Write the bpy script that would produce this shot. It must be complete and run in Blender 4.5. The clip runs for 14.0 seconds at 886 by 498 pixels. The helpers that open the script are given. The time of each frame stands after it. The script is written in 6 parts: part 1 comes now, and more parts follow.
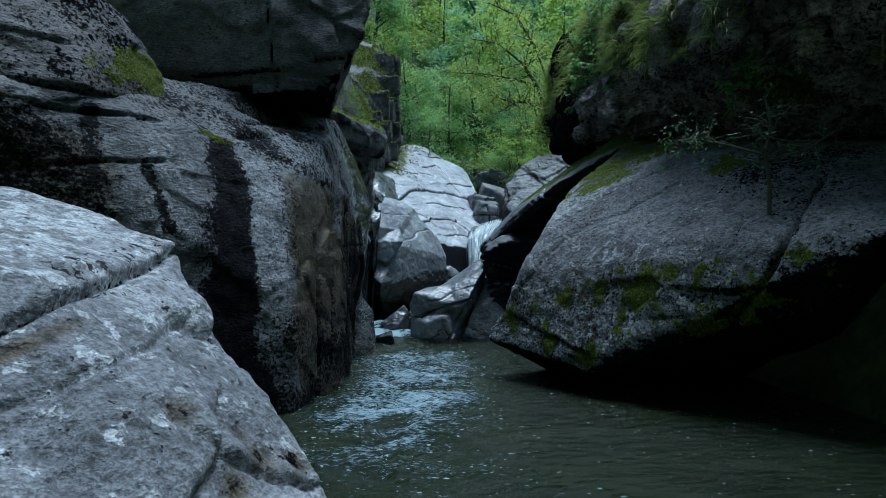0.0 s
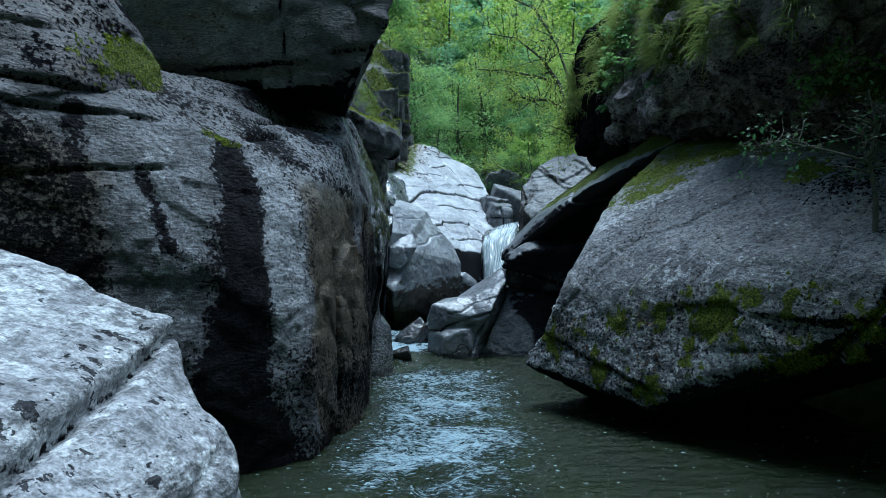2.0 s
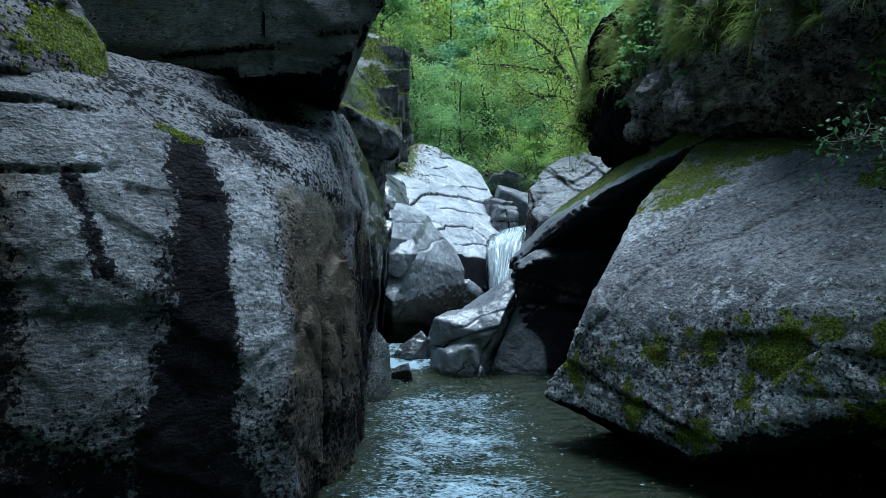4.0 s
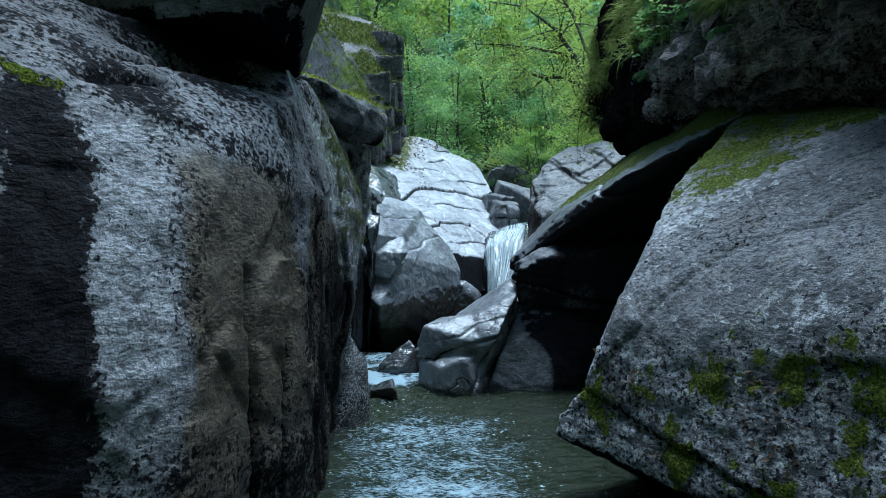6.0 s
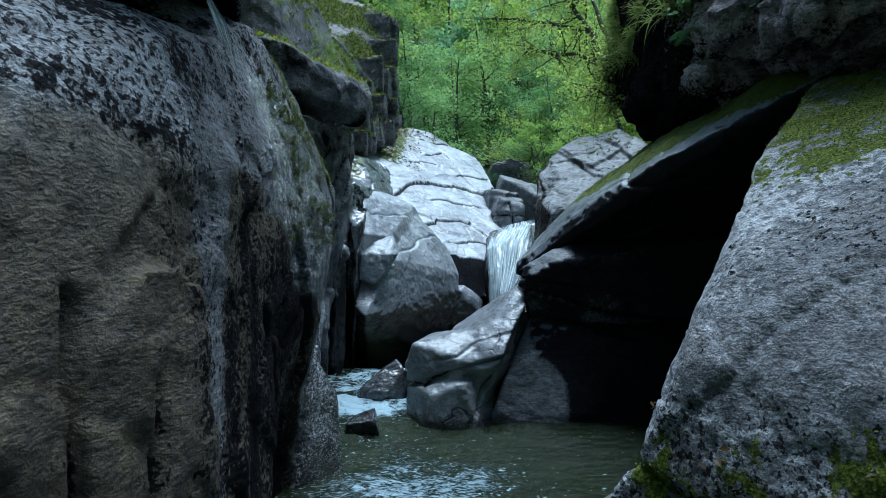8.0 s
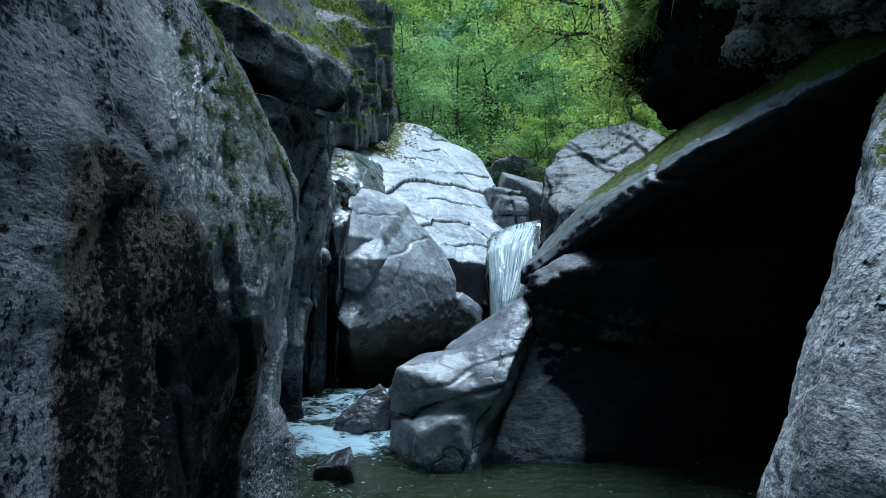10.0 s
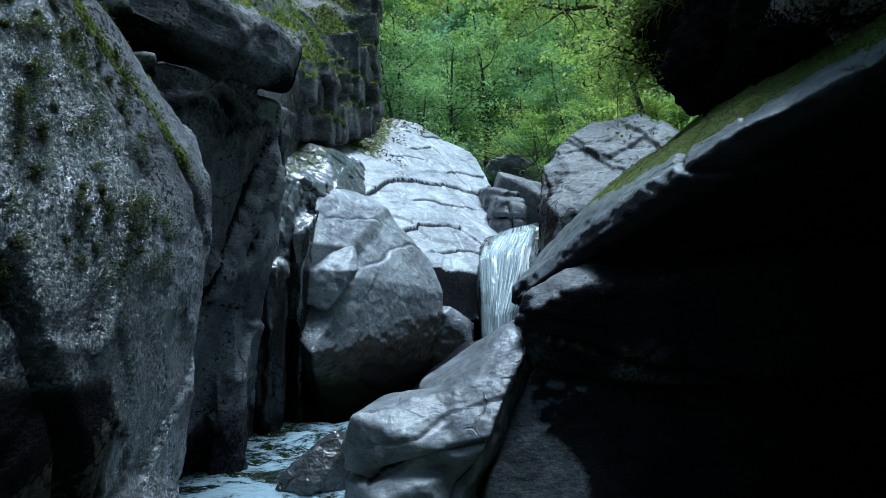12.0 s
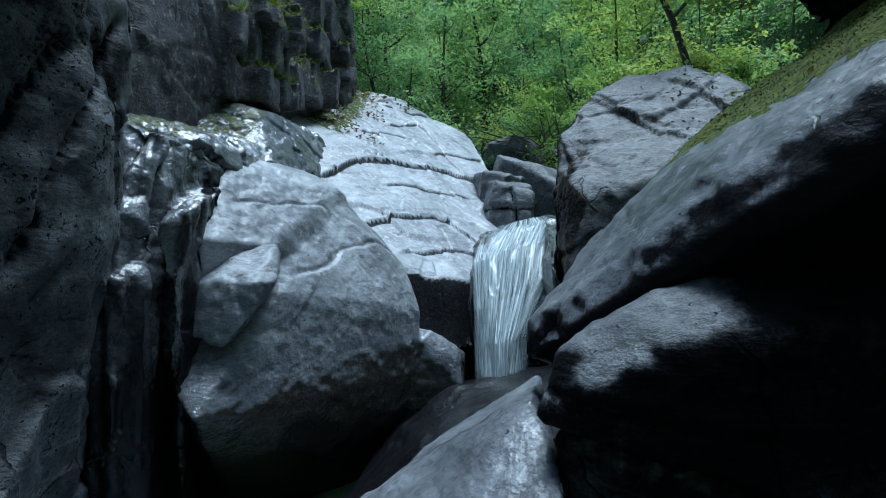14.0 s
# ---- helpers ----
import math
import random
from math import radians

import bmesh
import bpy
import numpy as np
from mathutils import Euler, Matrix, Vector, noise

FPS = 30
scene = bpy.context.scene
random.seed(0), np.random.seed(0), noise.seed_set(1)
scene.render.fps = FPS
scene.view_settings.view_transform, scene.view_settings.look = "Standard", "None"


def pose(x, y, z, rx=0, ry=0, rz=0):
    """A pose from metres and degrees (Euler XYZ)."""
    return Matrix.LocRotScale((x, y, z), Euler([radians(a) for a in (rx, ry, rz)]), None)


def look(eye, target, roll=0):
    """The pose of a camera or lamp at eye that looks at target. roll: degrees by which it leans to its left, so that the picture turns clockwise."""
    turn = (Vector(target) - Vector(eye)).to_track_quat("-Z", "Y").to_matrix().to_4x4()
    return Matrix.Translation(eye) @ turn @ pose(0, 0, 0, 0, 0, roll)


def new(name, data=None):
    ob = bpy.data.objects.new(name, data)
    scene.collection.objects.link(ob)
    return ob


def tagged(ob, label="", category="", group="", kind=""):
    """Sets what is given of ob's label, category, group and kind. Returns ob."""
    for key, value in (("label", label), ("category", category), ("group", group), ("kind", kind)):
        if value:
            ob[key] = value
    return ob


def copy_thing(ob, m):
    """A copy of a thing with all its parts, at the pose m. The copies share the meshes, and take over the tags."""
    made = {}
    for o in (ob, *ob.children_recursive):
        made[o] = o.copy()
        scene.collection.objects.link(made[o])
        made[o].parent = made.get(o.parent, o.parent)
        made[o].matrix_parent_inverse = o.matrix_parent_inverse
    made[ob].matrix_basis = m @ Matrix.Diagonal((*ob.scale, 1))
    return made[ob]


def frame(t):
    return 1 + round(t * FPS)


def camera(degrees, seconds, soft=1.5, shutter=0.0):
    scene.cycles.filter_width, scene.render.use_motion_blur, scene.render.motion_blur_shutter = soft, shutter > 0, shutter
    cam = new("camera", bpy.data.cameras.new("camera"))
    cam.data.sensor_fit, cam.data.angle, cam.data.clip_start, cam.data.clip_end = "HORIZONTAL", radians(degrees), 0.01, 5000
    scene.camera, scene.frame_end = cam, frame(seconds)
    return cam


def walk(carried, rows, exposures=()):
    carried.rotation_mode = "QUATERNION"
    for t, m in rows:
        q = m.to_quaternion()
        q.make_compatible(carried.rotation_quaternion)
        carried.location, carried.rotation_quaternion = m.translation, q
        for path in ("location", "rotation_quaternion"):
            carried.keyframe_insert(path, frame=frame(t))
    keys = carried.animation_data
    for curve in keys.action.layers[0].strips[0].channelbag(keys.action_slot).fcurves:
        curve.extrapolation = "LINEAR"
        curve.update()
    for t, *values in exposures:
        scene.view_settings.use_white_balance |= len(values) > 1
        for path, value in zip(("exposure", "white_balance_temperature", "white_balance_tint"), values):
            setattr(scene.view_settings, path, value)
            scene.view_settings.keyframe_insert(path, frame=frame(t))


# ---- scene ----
cam = camera(76.0, 14.0, soft=0.7)
PATH = [
    (0, (0.15, -0.456, 1.401), (0.122, 1.541, 1.49), -0.9),
    (0.5, (0.043, -0.311, 1.427), (0.015, 1.687, 1.516), -0.9),
    (1, (-0.067, -0.129, 1.446), (-0.098, 1.869, 1.533), -0.8),
    (1.5, (-0.157, 0.097, 1.519), (-0.189, 2.095, 1.604), -0.8),
    (2, (-0.238, 0.347, 1.639), (-0.269, 2.345, 1.723), -0.8),
    (2.5, (-0.293, 0.575, 1.704), (-0.324, 2.573, 1.788), -0.8),
    (3, (-0.331, 0.801, 1.761), (-0.363, 2.799, 1.846), -0.8),
    (3.2, (-0.321, 0.886, 1.793), (-0.358, 2.884, 1.878), -0.8),
    (5.3, (-0.221, 2.062, 1.825), (-0.25, 4.06, 1.915), -0.9),
    (5.5, (-0.193, 2.205, 1.827), (-0.228, 4.203, 1.914), -0.9),
    (6, (-0.164, 2.639, 1.827), (-0.199, 4.637, 1.915), -0.9),
    (6.5, (-0.148, 3.023, 1.843), (-0.183, 5.021, 1.93), -1.0),
    (7, (-0.132, 3.417, 1.863), (-0.169, 5.415, 1.95), -1.0),
    (7.5, (-0.116, 3.786, 1.885), (-0.152, 5.784, 1.973), -0.9),
    (8, (-0.095, 4.175, 1.916), (-0.132, 6.173, 2.003), -0.8),
    (8.2, (-0.087, 4.31, 1.927), (-0.127, 6.308, 2.015), -0.9),
    (10.3, (0.042, 5.54, 2.05), (-0.006, 7.538, 2.139), -0.8),
    (10.5, (0.059, 5.659, 2.069), (0.01, 7.656, 2.161), -0.9),
    (11, (0.125, 5.914, 2.118), (0.073, 7.911, 2.212), -0.9),
    (11.5, (0.202, 6.223, 2.157), (0.15, 8.22, 2.253), -1.0),
    (12, (0.279, 6.704, 2.178), (0.227, 8.701, 2.275), -1.0),
    (12.5, (0.344, 7.25, 2.185), (0.292, 9.247, 2.282), -1.1),
    (13, (0.397, 7.943, 2.168), (0.346, 9.94, 2.264), -1.0),
    (13.5, (0.444, 8.715, 2.232), (0.392, 10.712, 2.329), -1.0),
    (14, (0.481, 9.641, 2.295), (0.43, 11.638, 2.395), -1.2),
]
walk(cam, [(t, look(eye, target, roll)) for t, eye, target, roll in PATH], [(0.0, 0.39, 4950, -4), (0.5, 0.85, 4950, -4), (1.0, 0.9, 4950, -4), (1.5, 0.83, 4950, -4), (2.0, 0.8, 4950, -4), (3.0, 0.9, 4950, -4), (8.0, 0.92, 4950, -4), (12.0, 0.8, 4950, -4), (13.5, 0.54, 4950, -4), (14.0, 0.5, 4950, -4)])

# ---- world and light ----
SUN_UP, SUN_ROUND = 80.0, 42.0
world = bpy.data.worlds.new("sky")
scene.world = world
world.use_nodes = True
wn = world.node_tree.nodes
sky = wn.new("ShaderNodeTexSky")
sky.sky_type, sky.sun_disc = "NISHITA", False
sky.sun_elevation, sky.sun_rotation = radians(SUN_UP), radians(SUN_ROUND)
sky.air_density, sky.dust_density = 1.0, 2.0
wn["Background"].inputs["Strength"].default_value = 0.085
world.node_tree.links.new(sky.outputs["Color"], wn["Background"].inputs["Color"])
sun = new("sun", bpy.data.lights.new("sun", "SUN"))
sun.data.energy, sun.data.angle, sun.data.color = 3.1, radians(32), (1.0, 0.97, 0.93)
sun.matrix_world = look((0, 0, 60), Vector((0, 0, 60)) - Vector((math.sin(radians(SUN_ROUND)) * math.cos(radians(SUN_UP)), math.cos(radians(SUN_ROUND)) * math.cos(radians(SUN_UP)), math.sin(radians(SUN_UP)))))


# ---- numeric noise ----
def _hash(ix, iy, iz, seed):
    h = (ix * 374761393 + iy * 668265263 + iz * 1274126177 + seed * 951274213) & 0xFFFFFFFF
    h = ((h ^ (h >> 13)) * 1103515245) & 0xFFFFFFFF
    h = ((h ^ (h >> 16)) * 2246822519) & 0xFFFFFFFF
    return ((h ^ (h >> 15)) & 0xFFFFFF) / float(0xFFFFFF)


def vnoise(p, seed=0):
    """Smooth value noise, -1 to 1, at the rows of p."""
    i = np.floor(p).astype(np.int64)
    f = p - i
    u = f * f * f * (f * (f * 6 - 15) + 10)
    out = 0.0
    for a in (0, 1):
        wa = u[:, 0] if a else 1 - u[:, 0]
        for b in (0, 1):
            wb = u[:, 1] if b else 1 - u[:, 1]
            for c in (0, 1):
                wc = u[:, 2] if c else 1 - u[:, 2]
                out = out + wa * wb * wc * _hash(i[:, 0] + a, i[:, 1] + b, i[:, 2] + c, seed)
    return out * 2 - 1


def fbm(p, octaves=4, seed=0, gain=0.5):
    out, amp, total = 0.0, 1.0, 0.0
    for k in range(octaves):
        out = out + amp * vnoise(p * 2.03 ** k + 17.3 * k, seed + k)
        total += amp
        amp *= gain
    return out / total


def cells(p, seed=0):
    """Nearest cell: its random number, the gap to the next cell, and the height over the cell's own tilted plane."""
    i = np.floor(p).astype(np.int64)
    best = np.full(len(p), 9.0)
    second = np.full(len(p), 9.0)
    pick, tilt = np.zeros(len(p)), np.zeros(len(p))
    for a in (-1, 0, 1):
        for b in (-1, 0, 1):
            for c in (-1, 0, 1):
                x, y, z = i[:, 0] + a, i[:, 1] + b, i[:, 2] + c
                h = [_hash(x, y, z, seed + k) for k in range(4)]
                q = (x + h[0] - p[:, 0], y + h[1] - p[:, 1], z + h[2] - p[:, 2])
                d = np.sqrt(q[0] ** 2 + q[1] ** 2 + q[2] ** 2)
                near = d < best
                second = np.where(near, best, np.minimum(second, d))
                pick = np.where(near, h[3], pick)
                lean = q[0] * (h[1] - 0.5) + q[1] * (h[2] - 0.5) + q[2] * (h[0] - 0.5)
                tilt = np.where(near, lean * 2, tilt)
                best = np.where(near, d, best)
    return pick, second - best, tilt


def smooth(a, b, x):
    t = np.clip((x - a) / (b - a), 0, 1)
    return t * t * (3 - 2 * t)


# ---- materials ----
def mat_start(name):
    m = bpy.data.materials.new(name)
    m.use_nodes = True
    n, l = m.node_tree.nodes, m.node_tree.links
    return m, n, l, n["Principled BSDF"]


def tex_noise(n, l, vec, scale, detail=5, rough=0.6, stretch=None):
    if stretch:
        mp = n.new("ShaderNodeMapping")
        mp.inputs["Scale"].default_value = stretch
        l.new(vec, mp.inputs["Vector"])
        vec = mp.outputs["Vector"]
    t = n.new("ShaderNodeTexNoise")
    t.inputs["Scale"].default_value, t.inputs["Detail"].default_value, t.inputs["Roughness"].default_value = scale, detail, rough
    l.new(vec, t.inputs["Vector"])
    return t.outputs["Fac"]


def ramp(n, l, fac, stops):
    r = n.new("ShaderNodeValToRGB")
    while len(r.color_ramp.elements) < len(stops):
        r.color_ramp.elements.new(0.5)
    for e, (pos, col) in zip(r.color_ramp.elements, stops):
        e.position, e.color = pos, (*col, 1) if len(col) == 3 else col
    l.new(fac, r.inputs["Fac"])
    return r.outputs["Color"]


def math_node(n, l, op, a, b=None):
    m = n.new("ShaderNodeMath")
    m.operation = op
    for k, v in ((0, a), (1, b)):
        if v is None:
            continue
        if isinstance(v, (int, float)):
            m.inputs[k].default_value = v
        else:
            l.new(v, m.inputs[k])
    return m.outputs[0]


def mix_rgb(n, l, fac, a, b, blend="MIX"):
    m = n.new("ShaderNodeMix")
    m.data_type, m.blend_type = "RGBA", blend
    if isinstance(fac, (int, float)):
        m.inputs[0].default_value = fac
    else:
        l.new(fac, m.inputs[0])
    for k, v in ((6, a), (7, b)):
        if isinstance(v, tuple):
            m.inputs[k].default_value = (*v, 1)
        else:
            l.new(v, m.inputs[k])
    return m.outputs[2]


def attr(n, name):
    a = n.new("ShaderNodeAttribute")
    a.attribute_name = name
    return a.outputs["Fac"]


def edge_mask(n, l, mask, breakup, lo=0.45, hi=0.6, weight=0.7):
    """A painted mask broken up by a noise, with a crisp uneven border."""
    s = math_node(n, l, "ADD", mask, math_node(n, l, "MULTIPLY", math_node(n, l, "SUBTRACT", breakup, 0.5), weight))
    mr = n.new("ShaderNodeMapRange")
    mr.interpolation_type = "SMOOTHSTEP"
    mr.inputs["From Min"].default_value, mr.inputs["From Max"].default_value = lo, hi
    l.new(s, mr.inputs["Value"])
    return mr.outputs["Result"]


def map_range(n, l, value, lo, hi, a=0.0, b=1.0):
    mr = n.new("ShaderNodeMapRange")
    mr.interpolation_type = "SMOOTHSTEP"
    for key, v in (("From Min", lo), ("From Max", hi), ("To Min", a), ("To Max", b)):
        mr.inputs[key].default_value = v
    l.new(value, mr.inputs["Value"])
    return mr.outputs["Result"]


def rock_material(name, dark, light, rough=0.75, pits=0.5, pale=(0.5, 0.52, 0.53), bump=1.0, contrast=1.0, stretch=(0.7, 0.7, 1.6), ragged=1.0, joints=0.0, sheen=0.3, grain=24.0):
    m, n, l, bsdf = mat_start(name)
    pos = n.new("ShaderNodeNewGeometry").outputs["Position"]
    big = tex_noise(n, l, pos, 0.9, 5, 0.6)
    mid = tex_noise(n, l, pos, 3.2, 9, 0.66)
    clump = tex_noise(n, l, pos, 11.0, 7, 0.68)
    pit = tex_noise(n, l, pos, grain, 5, 0.6, stretch)
    fine = tex_noise(n, l, pos, 3.4 * grain, 4, 0.65)
    c = contrast
    base = ramp(n, l, mid, [(0.36, dark), (0.62, light)])
    grey = ramp(n, l, fine, [(0.38, (1 - 0.42 * c,) * 3), (0.62, (1 + 0.36 * c,) * 3)])
    hollow = ramp(n, l, pit, [(0.36, (1 - 0.6 * c,) * 3), (0.5, (1.0,) * 3), (0.64, (1 + 0.3 * c,) * 3)])
    tone = ramp(n, l, big, [(0.36, (0.66, 0.66, 0.68)), (0.5, (1.0, 1.0, 1.0)), (0.64, (1.3, 1.3, 1.28))])
    grey = mix_rgb(n, l, 1.0, grey, hollow, "MULTIPLY")
    base = mix_rgb(n, l, 1.0, mix_rgb(n, l, 1.0, base, grey, "MULTIPLY"), tone, "MULTIPLY")
    line = None
    if joints:
        # thin joints and slightly different tones of the rock between them
        bent = n.new("ShaderNodeVectorMath")
        bent.operation = "MULTIPLY_ADD"
        nc = n.new("ShaderNodeTexNoise")
        nc.inputs["Scale"].default_value, nc.inputs["Detail"].default_value = 1.6, 5
        l.new(pos, nc.inputs["Vector"])
        l.new(nc.outputs["Color"], bent.inputs[0])
        bent.inputs[1].default_value = (0.6, 0.6, 0.6)
        l.new(pos, bent.inputs[2])
        gap, cell = n.new("ShaderNodeTexVoronoi"), n.new("ShaderNodeTexVoronoi")
        gap.feature = "DISTANCE_TO_EDGE"
        for v in (gap, cell):
            v.inputs["Scale"].default_value = joints
            l.new(bent.outputs[0], v.inputs["Vector"])
        sep = n.new("ShaderNodeSeparateColor")
        l.new(cell.outputs["Color"], sep.inputs[0])
        base = mix_rgb(n, l, 1.0, base, ramp(n, l, sep.outputs[0], [(0.1, (0.84, 0.84, 0.85)), (0.9, (1.14, 1.14, 1.13))]), "MULTIPLY")
        line = math_node(n, l, "MULTIPLY", map_range(n, l, gap.outputs["Distance"], 0.003, 0.014 * joints ** 0.5, 1.0, 0.0), map_range(n, l, tex_noise(n, l, pos, 1.1, 3, 0.5), 0.53, 0.6))
        base = mix_rgb(n, l, math_node(n, l, "MULTIPLY", line, 0.85), base, (0.018, 0.017, 0.018))
    # pale crust lichen and sheen, rust, black lichen and algae, painted shade, moss
    pale_m = edge_mask(n, l, attr(n, "pale"), clump, 0.42, 0.52, 2.2)
    base = mix_rgb(n, l, math_node(n, l, "MULTIPLY", pale_m, 0.75), base, mix_rgb(n, l, 1.0, pale, grey, "MULTIPLY"))
    rust_m = edge_mask(n, l, attr(n, "rust"), mid, 0.25, 0.7, 1.0)
    base = mix_rgb(n, l, math_node(n, l, "MULTIPLY", rust_m, 0.85), base, mix_rgb(n, l, 1.0, ramp(n, l, clump, [(0.35, (0.028, 0.018, 0.006)), (0.65, (0.098, 0.07, 0.027))]), grey, "MULTIPLY"))
    crust = tex_noise(n, l, pos, 30.0, 5, 0.62)
    where = edge_mask(n, l, attr(n, "spots"), mid, 0.3, 0.75, 1.6)
    spots = map_range(n, l, math_node(n, l, "ADD", crust, math_node(n, l, "MULTIPLY", where, 0.125)), 0.655, 0.68)
    stain_shade_m = edge_mask(n, l, attr(n, "stain"), math_node(n, l, "ADD", math_node(n, l, "MULTIPLY", crust, 0.6), math_node(n, l, "MULTIPLY", clump, 0.4)), 0.5 - 0.32 / (1 + 2 * ragged), 0.5 + 0.32 / (1 + 2 * ragged), 2.6 * ragged)
    stain_shade_m = math_node(n, l, "MAXIMUM", stain_shade_m, math_node(n, l, "MULTIPLY", spots, 0.9))
    base = mix_rgb(n, l, math_node(n, l, "MULTIPLY", stain_shade_m, 0.97), base, mix_rgb(n, l, 1.0, (0.007, 0.0065, 0.009), grey, "MULTIPLY"))
    moss_m = edge_mask(n, l, attr(n, "moss"), clump, 0.44, 0.52, 1.9)
    tuft = tex_noise(n, l, pos, 55.0, 4, 0.7)
    moss_c = ramp(n, l, tuft, [(0.34, (0.015, 0.022, 0.004)), (0.5, (0.07, 0.092, 0.011)), (0.66, (0.21, 0.24, 0.032))])
    base = mix_rgb(n, l, moss_m, base, moss_c)
    wet = attr(n, "wet")
    knob = tex_noise(n, l, pos, 30.0, 1.5, 0.45)
    # pebble shading put into the colour: dark hollows, bright tops
    pebble = ramp(n, l, knob, [(0.36, (0.12, 0.12, 0.13)), (0.5, (0.7, 0.7, 0.72)), (0.62, (1.6, 1.6, 1.62))])
    base = mix_rgb(n, l, map_range(n, l, wet, 0.7, 0.95), base, mix_rgb(n, l, 1.0, base, pebble, "MULTIPLY"))
    base = mix_rgb(n, l, math_node(n, l, "MULTIPLY", wet, 0.5), base, mix_rgb(n, l, 1.0, base, (0.3, 0.31, 0.34), "MULTIPLY"))
    l.new(base, bsdf.inputs["Base Color"])
    r = math_node(n, l, "ADD", math_node(n, l, "MULTIPLY", mid, 0.25), rough - 0.12)
    r = math_node(n, l, "SUBTRACT", r, math_node(n, l, "MULTIPLY", wet, 0.42))
    l.new(math_node(n, l, "MAXIMUM", r, moss_m), bsdf.inputs["Roughness"])
    dull = math_node(n, l, "MULTIPLY", math_node(n, l, "SUBTRACT", 1.0, stain_shade_m), sheen)
    l.new(math_node(n, l, "ADD", math_node(n, l, "MULTIPLY", wet, 0.8), dull), bsdf.inputs["Specular IOR Level"])
    h = math_node(n, l, "ADD", math_node(n, l, "MULTIPLY", pit, 1.0 * pits), math_node(n, l, "MULTIPLY", fine, 0.22 * pits + 0.05))
    h = math_node(n, l, "ADD", h, math_node(n, l, "MULTIPLY", clump, 0.5))
    h = math_node(n, l, "ADD", h, math_node(n, l, "MULTIPLY", wet, math_node(n, l, "MULTIPLY", knob, 0.9)))
    h = math_node(n, l, "ADD", h, math_node(n, l, "MULTIPLY", math_node(n, l, "SUBTRACT", pale_m, spots), 0.06))
    h = math_node(n, l, "ADD", h, math_node(n, l, "MULTIPLY", moss_m, math_node(n, l, "ADD", math_node(n, l, "MULTIPLY", tuft, 0.5), 0.2)))
    if joints:
        h = math_node(n, l, "SUBTRACT", h, math_node(n, l, "MULTIPLY", line, 0.5))
    b = n.new("ShaderNodeBump")
    b.inputs["Strength"].default_value, b.inputs["Distance"].default_value = 1.0, 0.06 * bump
    l.new(h, b.inputs["Height"])
    l.new(b.outputs["Normal"], bsdf.inputs["Normal"])
    # a film of water on the wet parts
    l.new(math_node(n, l, "MULTIPLY", map_range(n, l, wet, 0.35, 0.9), 0.8), bsdf.inputs["Coat Weight"])
    bsdf.inputs["Coat Roughness"].default_value = 0.1
    l.new(b.outputs["Normal"], bsdf.inputs["Coat Normal"])
    return m


ROCK_WALL = rock_material("wall_gneiss", (0.075, 0.076, 0.087), (0.18, 0.182, 0.205), 0.55, 0.62, (0.34, 0.35, 0.385), 0.8, 1.0, (0.85, 0.85, 1.35), sheen=0.35, grain=30.0)
ROCK_BOULDER = rock_material("boulder_gneiss", (0.085, 0.085, 0.096), (0.195, 0.197, 0.22), 0.6, 0.62, (0.38, 0.39, 0.42), 0.7, 1.05, (0.8, 0.8, 1.2), sheen=0.25, grain=30.0)
ROCK_PALE = rock_material("pale_gneiss", (0.27, 0.28, 0.31), (0.43, 0.445, 0.485), 0.5, 0.3, (0.52, 0.535, 0.57), 0.28, 0.42, (0.5, 1.6, 1.0), 0.3, 0.0, 0.35)
ROCK_POLISHED = rock_material("polished_gneiss", (0.24, 0.25, 0.275), (0.38, 0.395, 0.43), 0.4, 0.2, (0.42, 0.43, 0.455), 0.32, 0.45, (0.5, 0.7, 1.6), 0.25, 0.0, 0.4, 30.0)
ROCK_WORN = rock_material("worn_gneiss", (0.115, 0.121, 0.135), (0.23, 0.24, 0.265), 0.42, 0.2, (0.32, 0.33, 0.35), 0.32, 0.45, (0.5, 0.7, 1.6), 0.25, 0.75, 0.4, 30.0)
ROCK_MID = rock_material("river_gneiss", (0.07, 0.073, 0.082), (0.17, 0.177, 0.194), 0.5, 0.32, (0.23, 0.24, 0.25), 0.42, 0.75, (0.6, 0.6, 1.6), 0.3, 1.1, 0.3, 30.0)
ROCK_UMBER = rock_material("umber_gneiss", (0.055, 0.052, 0.06), (0.135, 0.128, 0.146), 0.58, 0.6, (0.25, 0.25, 0.265), 0.5, 0.85, (0.6, 0.6, 1.8), 1.0, 0.8, 0.3, 32.0)
ROCK_LICHEN = rock_material("lichen_gneiss", (0.145, 0.147, 0.16), (0.28, 0.285, 0.308), 0.62, 0.6, (0.46, 0.475, 0.5), 0.5, 0.85, (0.9, 0.9, 1.2), sheen=0.2, grain=34.0)
ROCK_DARK = rock_material("dark_gneiss", (0.1, 0.082, 0.092), (0.38, 0.325, 0.35), 0.65, 0.8, (0.22, 0.22, 0.22), 1.3, 1.0, sheen=0.25, grain=16.0)


# ---- rock forms ----
def fresh_mesh(name, verts, faces):
    me = bpy.data.meshes.new(name)
    me.from_pydata([tuple(v) for v in verts], [], [tuple(f) for f in faces])
    me.update()
    return me


